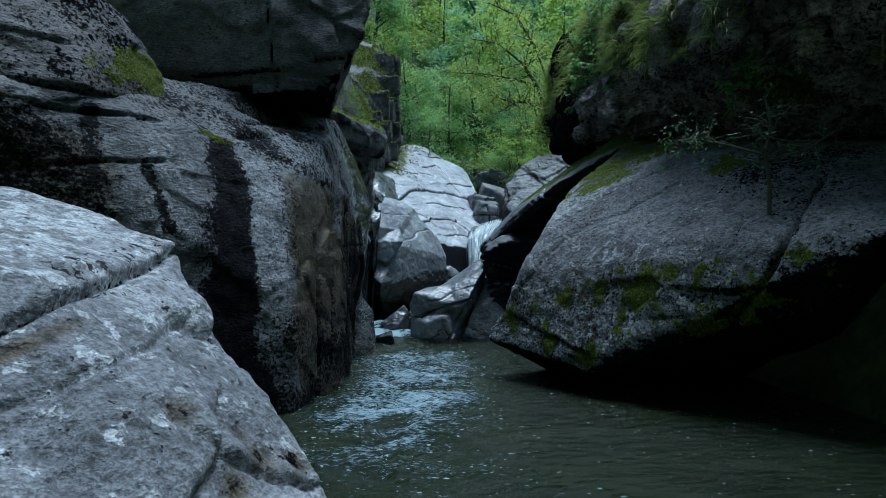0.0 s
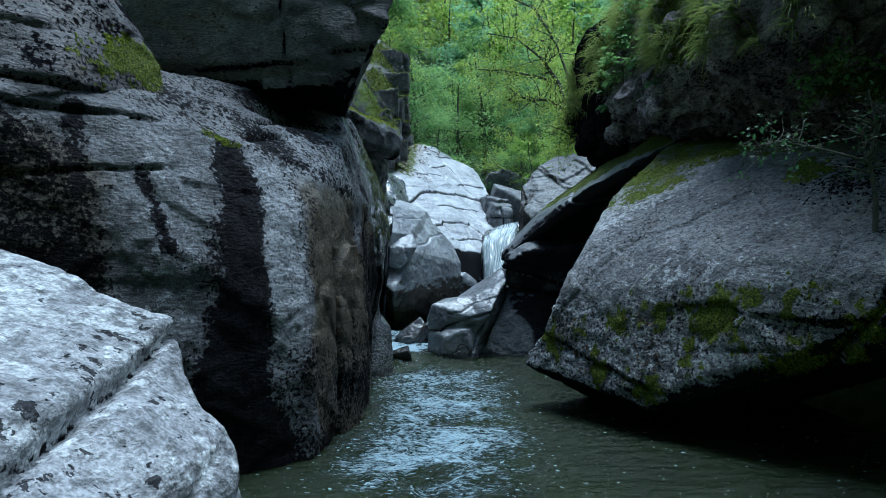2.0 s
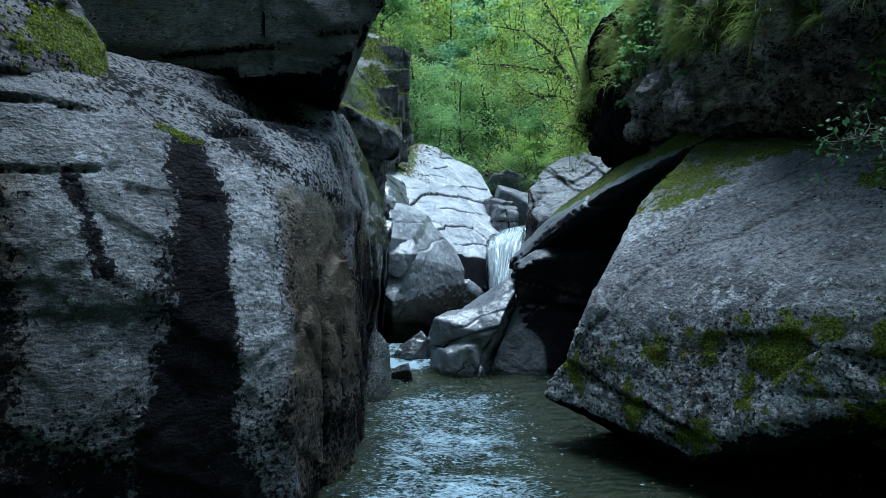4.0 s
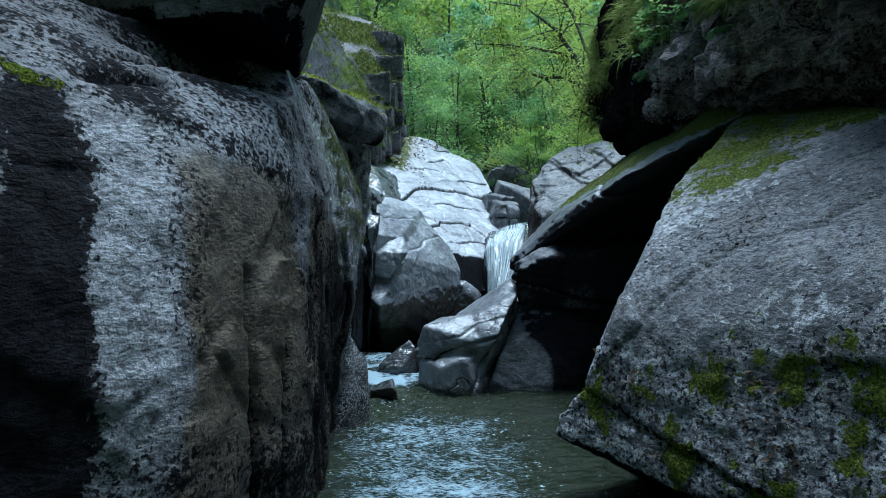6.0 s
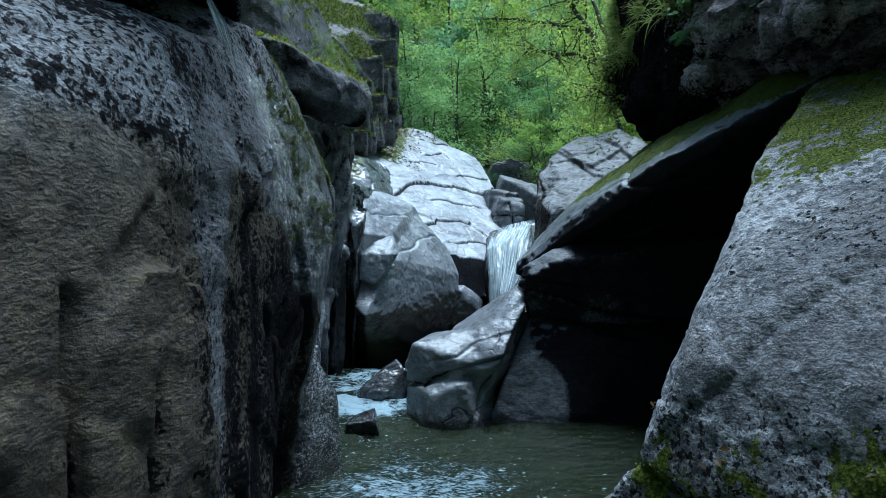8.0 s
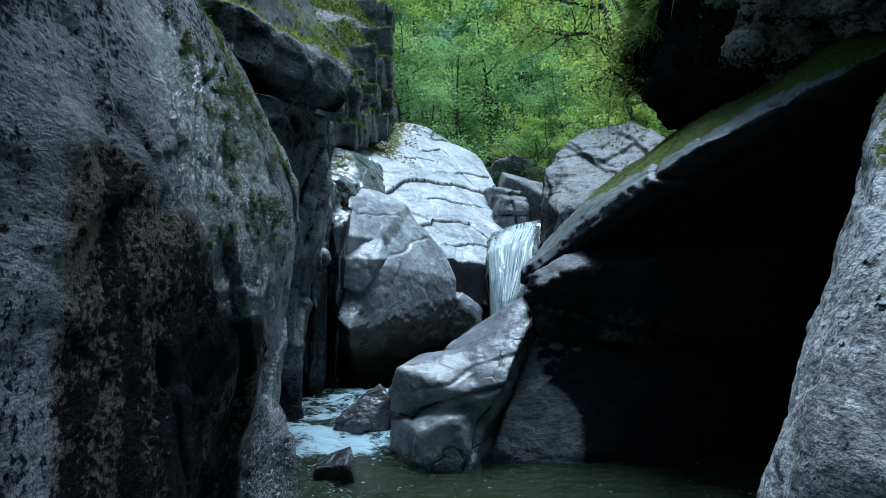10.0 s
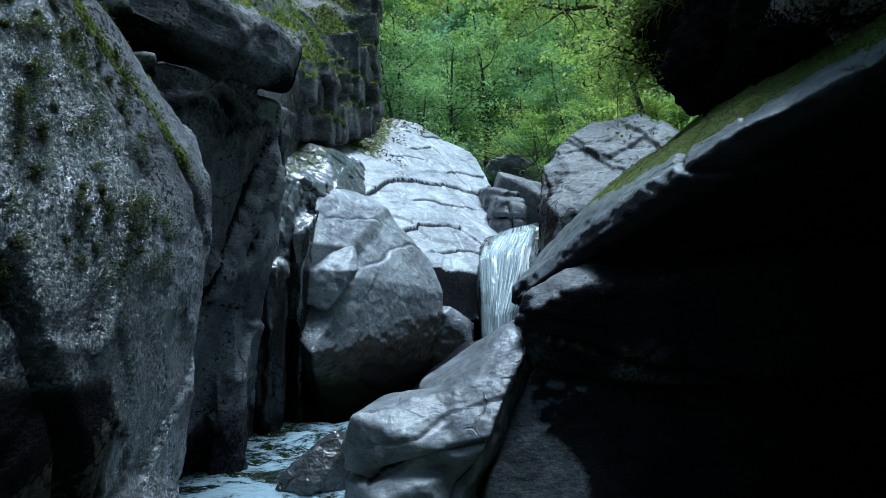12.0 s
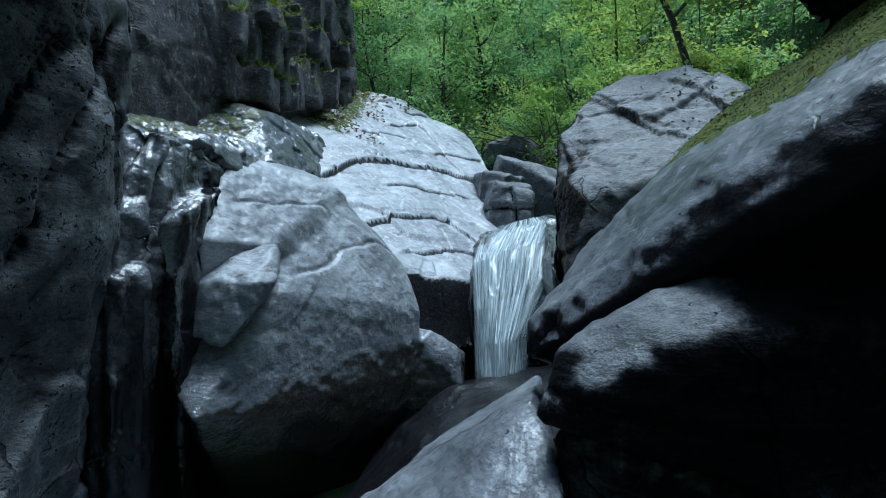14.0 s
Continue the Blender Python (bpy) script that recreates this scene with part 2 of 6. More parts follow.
def hull_mesh(name, hulls):
    bm = bmesh.new()
    for pts in hulls:
        vs = [bm.verts.new(p) for p in pts]
        got = bmesh.ops.convex_hull(bm, input=vs)
        bmesh.ops.delete(bm, geom=list({g for g in got["geom_interior"] + got["geom_unused"] if isinstance(g, bmesh.types.BMVert)}), context="VERTS")
    bmesh.ops.recalc_face_normals(bm, faces=bm.faces)
    me = bpy.data.meshes.new(name)
    bm.to_mesh(me)
    bm.free()
    return me


def coords(me):
    v = np.empty(len(me.vertices) * 3)
    me.vertices.foreach_get("co", v)
    return v.reshape(-1, 3)


def normals(me):
    v = np.empty(len(me.vertices) * 3, dtype=np.float32)
    me.vertex_normals.foreach_get("vector", v)
    return v.reshape(-1, 3).astype(float)


def paint(me, name, values):
    a = me.attributes.new(name, "FLOAT", "POINT")
    a.data.foreach_set("value", np.clip(np.broadcast_to(values, len(me.vertices)), 0, 1).astype(np.float32))


SURF = {}
MASKS = ("moss", "stain", "rust", "pale", "spots", "wet")


def rock(name, hulls, voxel, rounds, material, rough=0.06, size=0.6, chips=0.0, chip_size=0.5, chip_flat=(1, 1, 1),
         cracks=(), masks=None, seed=1, label="", category="rock", kind="", fine=0.02, group="", shape=None):
    """A rock from joined convex blocks: cut into even small faces, worn round, broken along joints and roughened."""
    raw = hull_mesh(name, hulls)
    tmp = new("rough_block", raw)
    mod = tmp.modifiers.new("even", "REMESH")
    mod.mode, mod.voxel_size, mod.adaptivity = "VOXEL", voxel, 0.0
    sm = tmp.modifiers.new("worn", "SMOOTH")
    sm.factor, sm.iterations = 0.5, rounds
    me = bpy.data.meshes.new_from_object(tmp.evaluated_get(bpy.context.evaluated_depsgraph_get()))
    bpy.data.objects.remove(tmp)
    bpy.data.meshes.remove(raw)
    me.name = name
    p, nrm = coords(me), normals(me)
    warp = np.stack([vnoise(p * 1.7, seed + 50), vnoise(p * 1.7, seed + 60), vnoise(p * 1.7, seed + 70)], 1) * 0.06
    d = rough * fbm(p / size + seed * 3.7, 5, seed)
    ridge = 1 - np.abs(fbm(p * 1.9 / size * 0.6 + 7.7, 4, seed + 90))
    d += 0.5 * rough * (ridge - 0.7) + fine * fbm(p * 8.0, 4, seed + 9, 0.65)
    if chips:
        for k, (grow, part) in enumerate(((1.0, 1.0), (0.42, 0.45))):
            pick, gap, tilt = cells((p + warp) / (chip_size * grow) * np.array(chip_flat) + seed * 5.1 + k, seed + 20 + 7 * k)
            d += part * chips * (0.7 * (pick - 0.5) + tilt - 0.3 * np.exp(-(gap / 0.03) ** 2))
    if shape:
        d += shape(p, nrm)
    seams = np.zeros(len(p))
    for (x, y, z, nx, ny, nz, wide, deep, wig, step, reach) in cracks:
        q = p - np.array((x, y, z))
        nn = np.array((nx, ny, nz), float)
        nn /= np.linalg.norm(nn)
        off = q @ nn + wig * fbm(p * 1.4 + x + 2 * z, 4, seed + 31)
        keep = 1 - smooth(reach * 0.75, reach, np.linalg.norm(q, axis=1)) if reach else 1.0
        w = wide * (0.6 + 0.8 * (vnoise(p * 2.3 + 5 * y, seed + 41) + 1) / 2)
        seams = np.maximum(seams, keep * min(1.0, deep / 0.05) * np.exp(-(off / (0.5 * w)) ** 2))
        d += keep * (-deep * np.exp(-(off / w) ** 2) + step * (smooth(-w, w, off) - 0.5))
    p = p + nrm * d[:, None]
    me.vertices.foreach_set("co", p.ravel())
    me.update()
    return dress(name, me, masks, seams, material, seed, label, category, group, kind)


def dress(name, me, masks, seams, material, seed, label, category, group, kind, soften=1):
    """Lay the masks of moss, stains, painted shade and water on a rock's mesh and set it up as an object standing on
    its base.
    """
    p, nrm = coords(me), normals(me)
    got = masks(p, nrm, seed) if masks else {}
    ends = np.empty(len(me.edges) * 2, dtype=np.int64)
    me.edges.foreach_get("vertices", ends)
    a, b = ends[0::2], ends[1::2]
    links = np.bincount(ends, minlength=len(p)) + 1.0
    for k in MASKS:
        v = np.clip(np.broadcast_to(got.get(k, 0.0), len(p)), 0, 1).astype(float)
        if soften and k in got and np.ndim(got[k]):
            v = (v + np.bincount(a, v[b], len(p)) + np.bincount(b, v[a], len(p))) / links
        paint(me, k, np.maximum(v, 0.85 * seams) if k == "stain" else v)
    SURF[name] = (p, nrm, got)
    base = Vector(((p[:, 0].min() + p[:, 0].max()) / 2, (p[:, 1].min() + p[:, 1].max()) / 2, p[:, 2].min()))
    me.transform(Matrix.Translation(-base))
    me.polygons.foreach_set("use_smooth", np.ones(len(me.polygons), dtype=bool))
    me.materials.append(material)
    ob = new(name, me)
    ob.location = base
    return tagged(ob, label, category, group, kind)


# ---- the gorge: rock walls ----
def m_wall(p, n, s):
    x, y, z = p.T
    u = (x + 3.05) * 0.766 + (y - 4.4) * 0.643
    wob = 0.07 * vnoise(p * np.array((2.2, 2.2, 1.3)), s) + 0.06 * fbm(p * np.array((5.0, 5.0, 3.0)), 4, s + 40, 0.65)
    drip = fbm(p * np.array((6.0, 6.0, 1.6)), 3, s + 41)
    # the black stripe, its paler edge, and two narrow broken runs beside it
    uc = np.interp(z, (0.2, 0.8, 1.6, 2.3, 2.8, 3.1), (1.3, 1.2, 1.22, 1.28, 1.3, 1.3))
    hw = np.interp(z, (0.2, 0.8, 1.6, 2.1, 2.8), (0.42, 0.3, 0.24, 0.2, 0.13))
    stripe = smooth(hw + 0.2, hw - 0.14, np.abs(u - uc + 1.5 * wob) + 0.05 * drip) * smooth(2.95, 2.75, z)
    halo = 0.5 * smooth(0.3, 0.1, np.abs(u - uc + 0.2 + wob)) * smooth(2.3, 1.9, z)
    second = np.exp(-((u - 0.1 + wob) / 0.1) ** 2) * smooth(1.7, 2.3, z) * smooth(3.1, 2.9, z) * (0.75 + 0.7 * drip)
    blot = np.exp(-((u - 0.66 + 0.25 * (z - 2.0) + wob) / 0.06) ** 2) * smooth(1.5, 1.8, z) * smooth(2.7, 2.4, z) * (0.75 + 0.9 * drip)
    foot = smooth(1.25, 0.75, z + 0.25 * u) * smooth(0.95, 0.7, u)
    corner = smooth(1.8, 2.05, u + 2.2 * wob) * smooth(7.15, 6.8, y)
    band = np.exp(-((z - 1.75 - 0.15 * vnoise(p * 2, s + 2)) / 0.55) ** 2)
    # the brown-black weeping part low down past the flake
    edge = np.interp(y, (7.2, 8.3, 8.5, 8.65, 9.29, 9.4), (2.62, 2.35, 2.17, 1.83, 1.75, 1.5))
    weep = smooth(0.06, -0.07, z - edge + 0.07 * vnoise(p * 5.0, s + 22)) * smooth(7.15, 7.5, y) * smooth(9.42, 9.33, y + 0.04 * vnoise(p * 6.0, s + 24))
    runs = vnoise(p * np.array((8.0, 8.0, 0.8)), s + 27)
    deep = weep * smooth(8.2, 8.7, y) * smooth(-0.05, 0.1, z - 1.26 - 0.3 * (y - 8.4))
    end = smooth(7.9, 8.3, y) * (1 - weep)
    rim = np.exp(-((y - 9.68 - 1.1 * (3.37 - z)) / 0.1) ** 2) * smooth(2.7, 2.95, z)
    # black patch that paints in the shadow under the overhang
    recess_shade = smooth(3.42, 3.56, z - 0.3 * np.abs(x + 1.95)) * smooth(-2.75, -2.5, x) * smooth(8.0, 7.5, y)
    top = smooth(0.35, 0.8, n[:, 2]) * smooth(3.2, 3.5, z) * smooth(8.5, 9, y)
    ledge = np.exp(-(((u - 1.2) / 0.26) ** 2 + ((z - 2.86 + 0.3 * (u - 1.2)) / 0.07) ** 2))
    # bench made darker and a little browner than the face
    bench = smooth(2.7, 2.95, z + 0.25 * (u - 1.2)) * smooth(7.4, 6.8, y)
    left = smooth(0.6, 0.15, u + wob) * smooth(2.9, 2.5, z + 0.5 * u)
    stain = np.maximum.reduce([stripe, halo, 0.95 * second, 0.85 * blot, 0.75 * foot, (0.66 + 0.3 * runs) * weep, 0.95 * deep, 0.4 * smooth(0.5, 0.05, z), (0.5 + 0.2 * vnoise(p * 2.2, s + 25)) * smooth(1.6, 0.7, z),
                               (0.6 + 0.22 * vnoise(p * 1.3, s + 21)) * left, (0.5 + 0.28 * vnoise(p * 2.4, s + 26)) * bench, 0.8 * ledge, (0.4 + 0.25 * runs) * smooth(6.3, 6.9, y) * smooth(8.3, 7.9, y), (0.45 + 0.25 * drip) * end * smooth(10.0, 9.4, y), recess_shade])
    return dict(stain=stain, rust=np.maximum.reduce([corner * (0.62 + 0.5 * band) * smooth(2.9, 2.4, z), 0.95 * weep, 0.3 * bench, 0.65 * left]), moss=np.maximum.reduce([0.85 * rim, 0.8 * top, 0.72 * ledge]),
                pale=0.6 * smooth(1.3, 1.5, u) * smooth(2.1, 1.75, u + wob) * smooth(2.85, 2.6, z) * (0.55 + 0.45 * smooth(0.4, 1.8, z)) + 0.35 * smooth(0.3, 0.55, u) * smooth(1.05, 0.85, u) * smooth(0.9, 1.3, z) * smooth(2.9, 2.6, z) + 0.75 * corner * smooth(2.1, 2.5, z) + 0.6 * smooth(9.3, 9.45, y) * smooth(2.8, 2.3, z),
                spots=np.maximum.reduce([0.95 * np.exp(-((u - 1.95 + 2 * wob) / 0.14) ** 2) * smooth(1.2, 1.6, z) * smooth(7.15, 6.8, y), 0.6 * end * smooth(10.2, 9.6, y) + 0.25 + 0.3 * smooth(1.0, 0.4, z), 0.9 * smooth(1.3, 0.7, z) * smooth(1.1, 1.3, u) * smooth(2.1, 1.8, u), 0.8 * bench]), wet=end * smooth(3.6, 3.2, z) * smooth(9.9, 9.6, y + 0.5 * (z - 2.5)) + 0.04)


def wall_hollows(p, n):
    """The recess under the overhang, the runnels beside the flake and the washed-out foot."""
    x, y, z = p.T
    recess = -0.34 * np.exp(-(((x + 2.0) / 0.5) ** 2 + ((z - 3.66) / 0.22) ** 2)) * smooth(8.0, 7.4, y)
    runnel = 0.035 * np.abs(vnoise(p * np.array((7.0, 7.0, 0.9)), 4)) * smooth(6.9, 7.3, y) * smooth(8.4, 7.9, y) * smooth(3.4, 2.8, z)
    foot = -0.14 * smooth(8.0, 8.6, y) * smooth(1.6, 0.9, z + 0.35 * (y - 9.0)) * smooth(9.5, 9.1, y)
    return recess - runnel + foot


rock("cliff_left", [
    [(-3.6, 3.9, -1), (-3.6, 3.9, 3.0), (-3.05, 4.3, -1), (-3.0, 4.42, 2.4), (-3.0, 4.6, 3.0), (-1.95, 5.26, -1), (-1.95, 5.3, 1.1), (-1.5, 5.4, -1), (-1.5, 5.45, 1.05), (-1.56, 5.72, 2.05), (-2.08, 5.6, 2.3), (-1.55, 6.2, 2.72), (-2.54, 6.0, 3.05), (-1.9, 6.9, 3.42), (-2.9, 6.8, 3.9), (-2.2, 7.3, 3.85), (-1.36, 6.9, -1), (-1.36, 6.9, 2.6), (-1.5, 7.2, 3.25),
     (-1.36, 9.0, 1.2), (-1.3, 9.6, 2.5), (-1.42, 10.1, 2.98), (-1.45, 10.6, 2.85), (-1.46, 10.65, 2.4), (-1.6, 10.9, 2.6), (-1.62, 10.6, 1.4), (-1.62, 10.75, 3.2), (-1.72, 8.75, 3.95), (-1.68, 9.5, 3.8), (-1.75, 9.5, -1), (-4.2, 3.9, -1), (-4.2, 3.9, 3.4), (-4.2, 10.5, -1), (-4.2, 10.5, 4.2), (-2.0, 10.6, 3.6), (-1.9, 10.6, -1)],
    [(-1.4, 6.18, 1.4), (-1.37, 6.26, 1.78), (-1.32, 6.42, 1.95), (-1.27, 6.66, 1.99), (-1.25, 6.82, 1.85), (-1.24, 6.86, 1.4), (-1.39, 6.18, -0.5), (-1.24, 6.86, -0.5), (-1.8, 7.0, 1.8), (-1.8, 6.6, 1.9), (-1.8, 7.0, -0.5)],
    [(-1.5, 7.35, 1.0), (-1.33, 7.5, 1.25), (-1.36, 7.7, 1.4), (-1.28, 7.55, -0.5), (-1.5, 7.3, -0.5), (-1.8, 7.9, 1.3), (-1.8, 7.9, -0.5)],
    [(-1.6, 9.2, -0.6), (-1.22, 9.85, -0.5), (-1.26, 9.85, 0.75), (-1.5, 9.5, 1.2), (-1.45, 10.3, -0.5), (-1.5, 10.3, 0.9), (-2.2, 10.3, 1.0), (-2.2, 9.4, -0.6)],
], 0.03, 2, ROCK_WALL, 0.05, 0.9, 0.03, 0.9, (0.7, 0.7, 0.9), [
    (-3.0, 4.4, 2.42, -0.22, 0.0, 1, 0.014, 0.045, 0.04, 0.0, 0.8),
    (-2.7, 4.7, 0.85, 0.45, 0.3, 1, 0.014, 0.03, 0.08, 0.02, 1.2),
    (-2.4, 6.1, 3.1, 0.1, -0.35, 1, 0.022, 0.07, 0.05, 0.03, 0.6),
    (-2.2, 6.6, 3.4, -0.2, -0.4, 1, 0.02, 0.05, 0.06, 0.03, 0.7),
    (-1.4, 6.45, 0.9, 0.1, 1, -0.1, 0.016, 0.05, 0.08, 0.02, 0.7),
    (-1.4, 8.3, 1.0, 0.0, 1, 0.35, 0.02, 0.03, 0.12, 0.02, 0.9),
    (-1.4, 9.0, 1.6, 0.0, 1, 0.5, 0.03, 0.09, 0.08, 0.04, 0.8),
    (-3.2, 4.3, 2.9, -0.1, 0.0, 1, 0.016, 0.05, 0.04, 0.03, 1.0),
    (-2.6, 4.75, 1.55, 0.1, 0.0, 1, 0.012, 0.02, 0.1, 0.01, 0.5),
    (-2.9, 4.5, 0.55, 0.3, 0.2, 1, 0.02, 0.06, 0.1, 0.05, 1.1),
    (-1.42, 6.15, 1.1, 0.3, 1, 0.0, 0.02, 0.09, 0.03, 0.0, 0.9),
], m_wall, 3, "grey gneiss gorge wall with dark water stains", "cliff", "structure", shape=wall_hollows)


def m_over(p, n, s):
    # underside painted near black for the shade beneath the block
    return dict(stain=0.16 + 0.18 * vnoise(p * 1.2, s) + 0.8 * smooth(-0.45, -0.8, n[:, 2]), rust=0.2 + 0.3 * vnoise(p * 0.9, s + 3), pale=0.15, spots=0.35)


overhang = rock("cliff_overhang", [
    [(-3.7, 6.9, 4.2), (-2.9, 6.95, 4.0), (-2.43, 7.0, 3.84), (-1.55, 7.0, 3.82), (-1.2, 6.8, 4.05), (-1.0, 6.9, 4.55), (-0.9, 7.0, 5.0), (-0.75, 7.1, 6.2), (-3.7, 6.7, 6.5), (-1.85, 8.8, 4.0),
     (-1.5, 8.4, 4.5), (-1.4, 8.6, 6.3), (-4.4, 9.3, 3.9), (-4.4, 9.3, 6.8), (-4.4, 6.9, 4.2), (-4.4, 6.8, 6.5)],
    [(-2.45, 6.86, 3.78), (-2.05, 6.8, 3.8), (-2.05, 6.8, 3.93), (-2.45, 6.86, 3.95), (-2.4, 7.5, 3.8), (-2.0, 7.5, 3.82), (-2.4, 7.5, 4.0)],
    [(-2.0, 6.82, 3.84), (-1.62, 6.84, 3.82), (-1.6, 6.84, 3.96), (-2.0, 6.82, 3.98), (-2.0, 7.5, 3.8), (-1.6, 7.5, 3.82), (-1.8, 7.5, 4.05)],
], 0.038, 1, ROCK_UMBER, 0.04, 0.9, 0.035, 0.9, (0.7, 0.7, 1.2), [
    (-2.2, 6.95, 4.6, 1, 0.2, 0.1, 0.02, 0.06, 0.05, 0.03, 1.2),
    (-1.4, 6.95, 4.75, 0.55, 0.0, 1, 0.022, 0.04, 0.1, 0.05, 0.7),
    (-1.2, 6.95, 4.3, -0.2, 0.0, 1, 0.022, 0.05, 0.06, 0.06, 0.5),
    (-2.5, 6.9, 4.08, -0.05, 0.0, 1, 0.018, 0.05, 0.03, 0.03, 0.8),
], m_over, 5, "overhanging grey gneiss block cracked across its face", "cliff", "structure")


def m_shoulder(p, n, s):
    x, y, z = p.T
    return dict(moss=0.85 * np.exp(-(((x + 2.97) / 0.2) ** 2 + ((z - 3.45) / 0.3) ** 2)) * (0.9 + 0.5 * vnoise(p * 4.0, s + 5)), stain=np.maximum((0.5 + 0.4 * vnoise(p * 3.0, s + 3)) * np.exp(-((x + 3.15) / 0.2) ** 2), 0.44 + 0.22 * vnoise(p * 1.4, s)), rust=0.35, pale=0.12, spots=0.6)


shoulder = rock("cliff_shoulder", [
    [(-3.64, 4.15, 3.64), (-3.2, 5.0, 4.1), (-2.88, 5.4, 3.57), (-2.8, 5.38, 3.22), (-3.5, 3.95, 2.75), (-3.1, 4.42, 3.0), (-3.3, 5.4, 4.2), (-3.6, 4.6, 4.4), (-4.6, 3.6, 4.5), (-4.6, 3.6, 2.8), (-4.5, 6.0, 4.4), (-3.3, 6.0, 3.2), (-4.5, 6, 3)],
], 0.03, 2, ROCK_UMBER, 0.045, 0.7, 0.02, 0.7, (0.8, 0.8, 1.2), [
    (-3.55, 4.2, 3.5, -0.1, 0.0, 1, 0.014, 0.03, 0.05, 0.02, 0.5),
    (-3.5, 4.3, 3.05, -0.1, 0.0, 1, 0.018, 0.06, 0.04, 0.03, 0.9),
], m_shoulder, 7, "layered grey gneiss shoulder with a moss patch", "cliff", "structure")


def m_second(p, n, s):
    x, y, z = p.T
    # darker at the foot, on faces turned down and on the brow
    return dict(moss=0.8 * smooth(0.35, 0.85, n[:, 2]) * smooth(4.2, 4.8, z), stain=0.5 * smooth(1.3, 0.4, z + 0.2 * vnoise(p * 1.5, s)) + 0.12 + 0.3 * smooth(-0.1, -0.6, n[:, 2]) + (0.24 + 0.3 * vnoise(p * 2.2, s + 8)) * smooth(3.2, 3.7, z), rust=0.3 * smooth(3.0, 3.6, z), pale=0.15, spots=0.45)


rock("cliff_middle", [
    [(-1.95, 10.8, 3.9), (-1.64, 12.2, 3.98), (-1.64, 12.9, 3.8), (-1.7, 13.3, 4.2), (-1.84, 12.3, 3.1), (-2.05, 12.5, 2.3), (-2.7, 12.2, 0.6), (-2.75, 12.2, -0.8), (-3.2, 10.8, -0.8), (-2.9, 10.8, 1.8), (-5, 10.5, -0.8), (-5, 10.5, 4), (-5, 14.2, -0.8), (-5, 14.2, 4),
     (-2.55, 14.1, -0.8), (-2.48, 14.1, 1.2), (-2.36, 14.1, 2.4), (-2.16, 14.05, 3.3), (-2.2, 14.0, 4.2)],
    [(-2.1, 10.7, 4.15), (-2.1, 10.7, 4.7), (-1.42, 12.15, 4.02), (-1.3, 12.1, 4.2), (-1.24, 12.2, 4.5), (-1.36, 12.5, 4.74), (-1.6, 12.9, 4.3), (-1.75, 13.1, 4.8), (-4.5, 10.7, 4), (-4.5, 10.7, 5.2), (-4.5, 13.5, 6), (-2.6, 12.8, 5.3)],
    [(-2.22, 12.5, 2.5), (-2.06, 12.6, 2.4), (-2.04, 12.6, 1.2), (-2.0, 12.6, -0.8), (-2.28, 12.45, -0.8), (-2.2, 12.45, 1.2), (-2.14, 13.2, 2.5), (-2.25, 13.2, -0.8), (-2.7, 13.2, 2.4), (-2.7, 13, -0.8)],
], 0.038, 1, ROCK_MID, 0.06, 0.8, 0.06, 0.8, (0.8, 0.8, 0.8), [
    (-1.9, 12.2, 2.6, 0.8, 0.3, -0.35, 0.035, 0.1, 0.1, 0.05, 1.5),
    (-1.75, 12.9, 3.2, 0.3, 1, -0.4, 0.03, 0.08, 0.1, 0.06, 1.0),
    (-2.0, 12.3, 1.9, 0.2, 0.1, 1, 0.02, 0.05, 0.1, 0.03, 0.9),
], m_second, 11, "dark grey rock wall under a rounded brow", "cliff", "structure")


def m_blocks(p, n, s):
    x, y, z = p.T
    # slightly darker on faces turned down
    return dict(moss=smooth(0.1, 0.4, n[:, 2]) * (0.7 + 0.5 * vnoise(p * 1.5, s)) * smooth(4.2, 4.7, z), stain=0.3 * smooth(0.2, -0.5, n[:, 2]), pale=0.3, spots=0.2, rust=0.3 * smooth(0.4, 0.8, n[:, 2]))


def block(x0, x1, y0, y1, z0, z1, r, jit=0.07):
    """A joint-bounded block with uneven corners."""
    return [tuple(np.array((x, y, z)) + r.uniform(-jit, jit, 3)) for x in (x0, x1) for y in (y0, y1) for z in (z0, z1)]


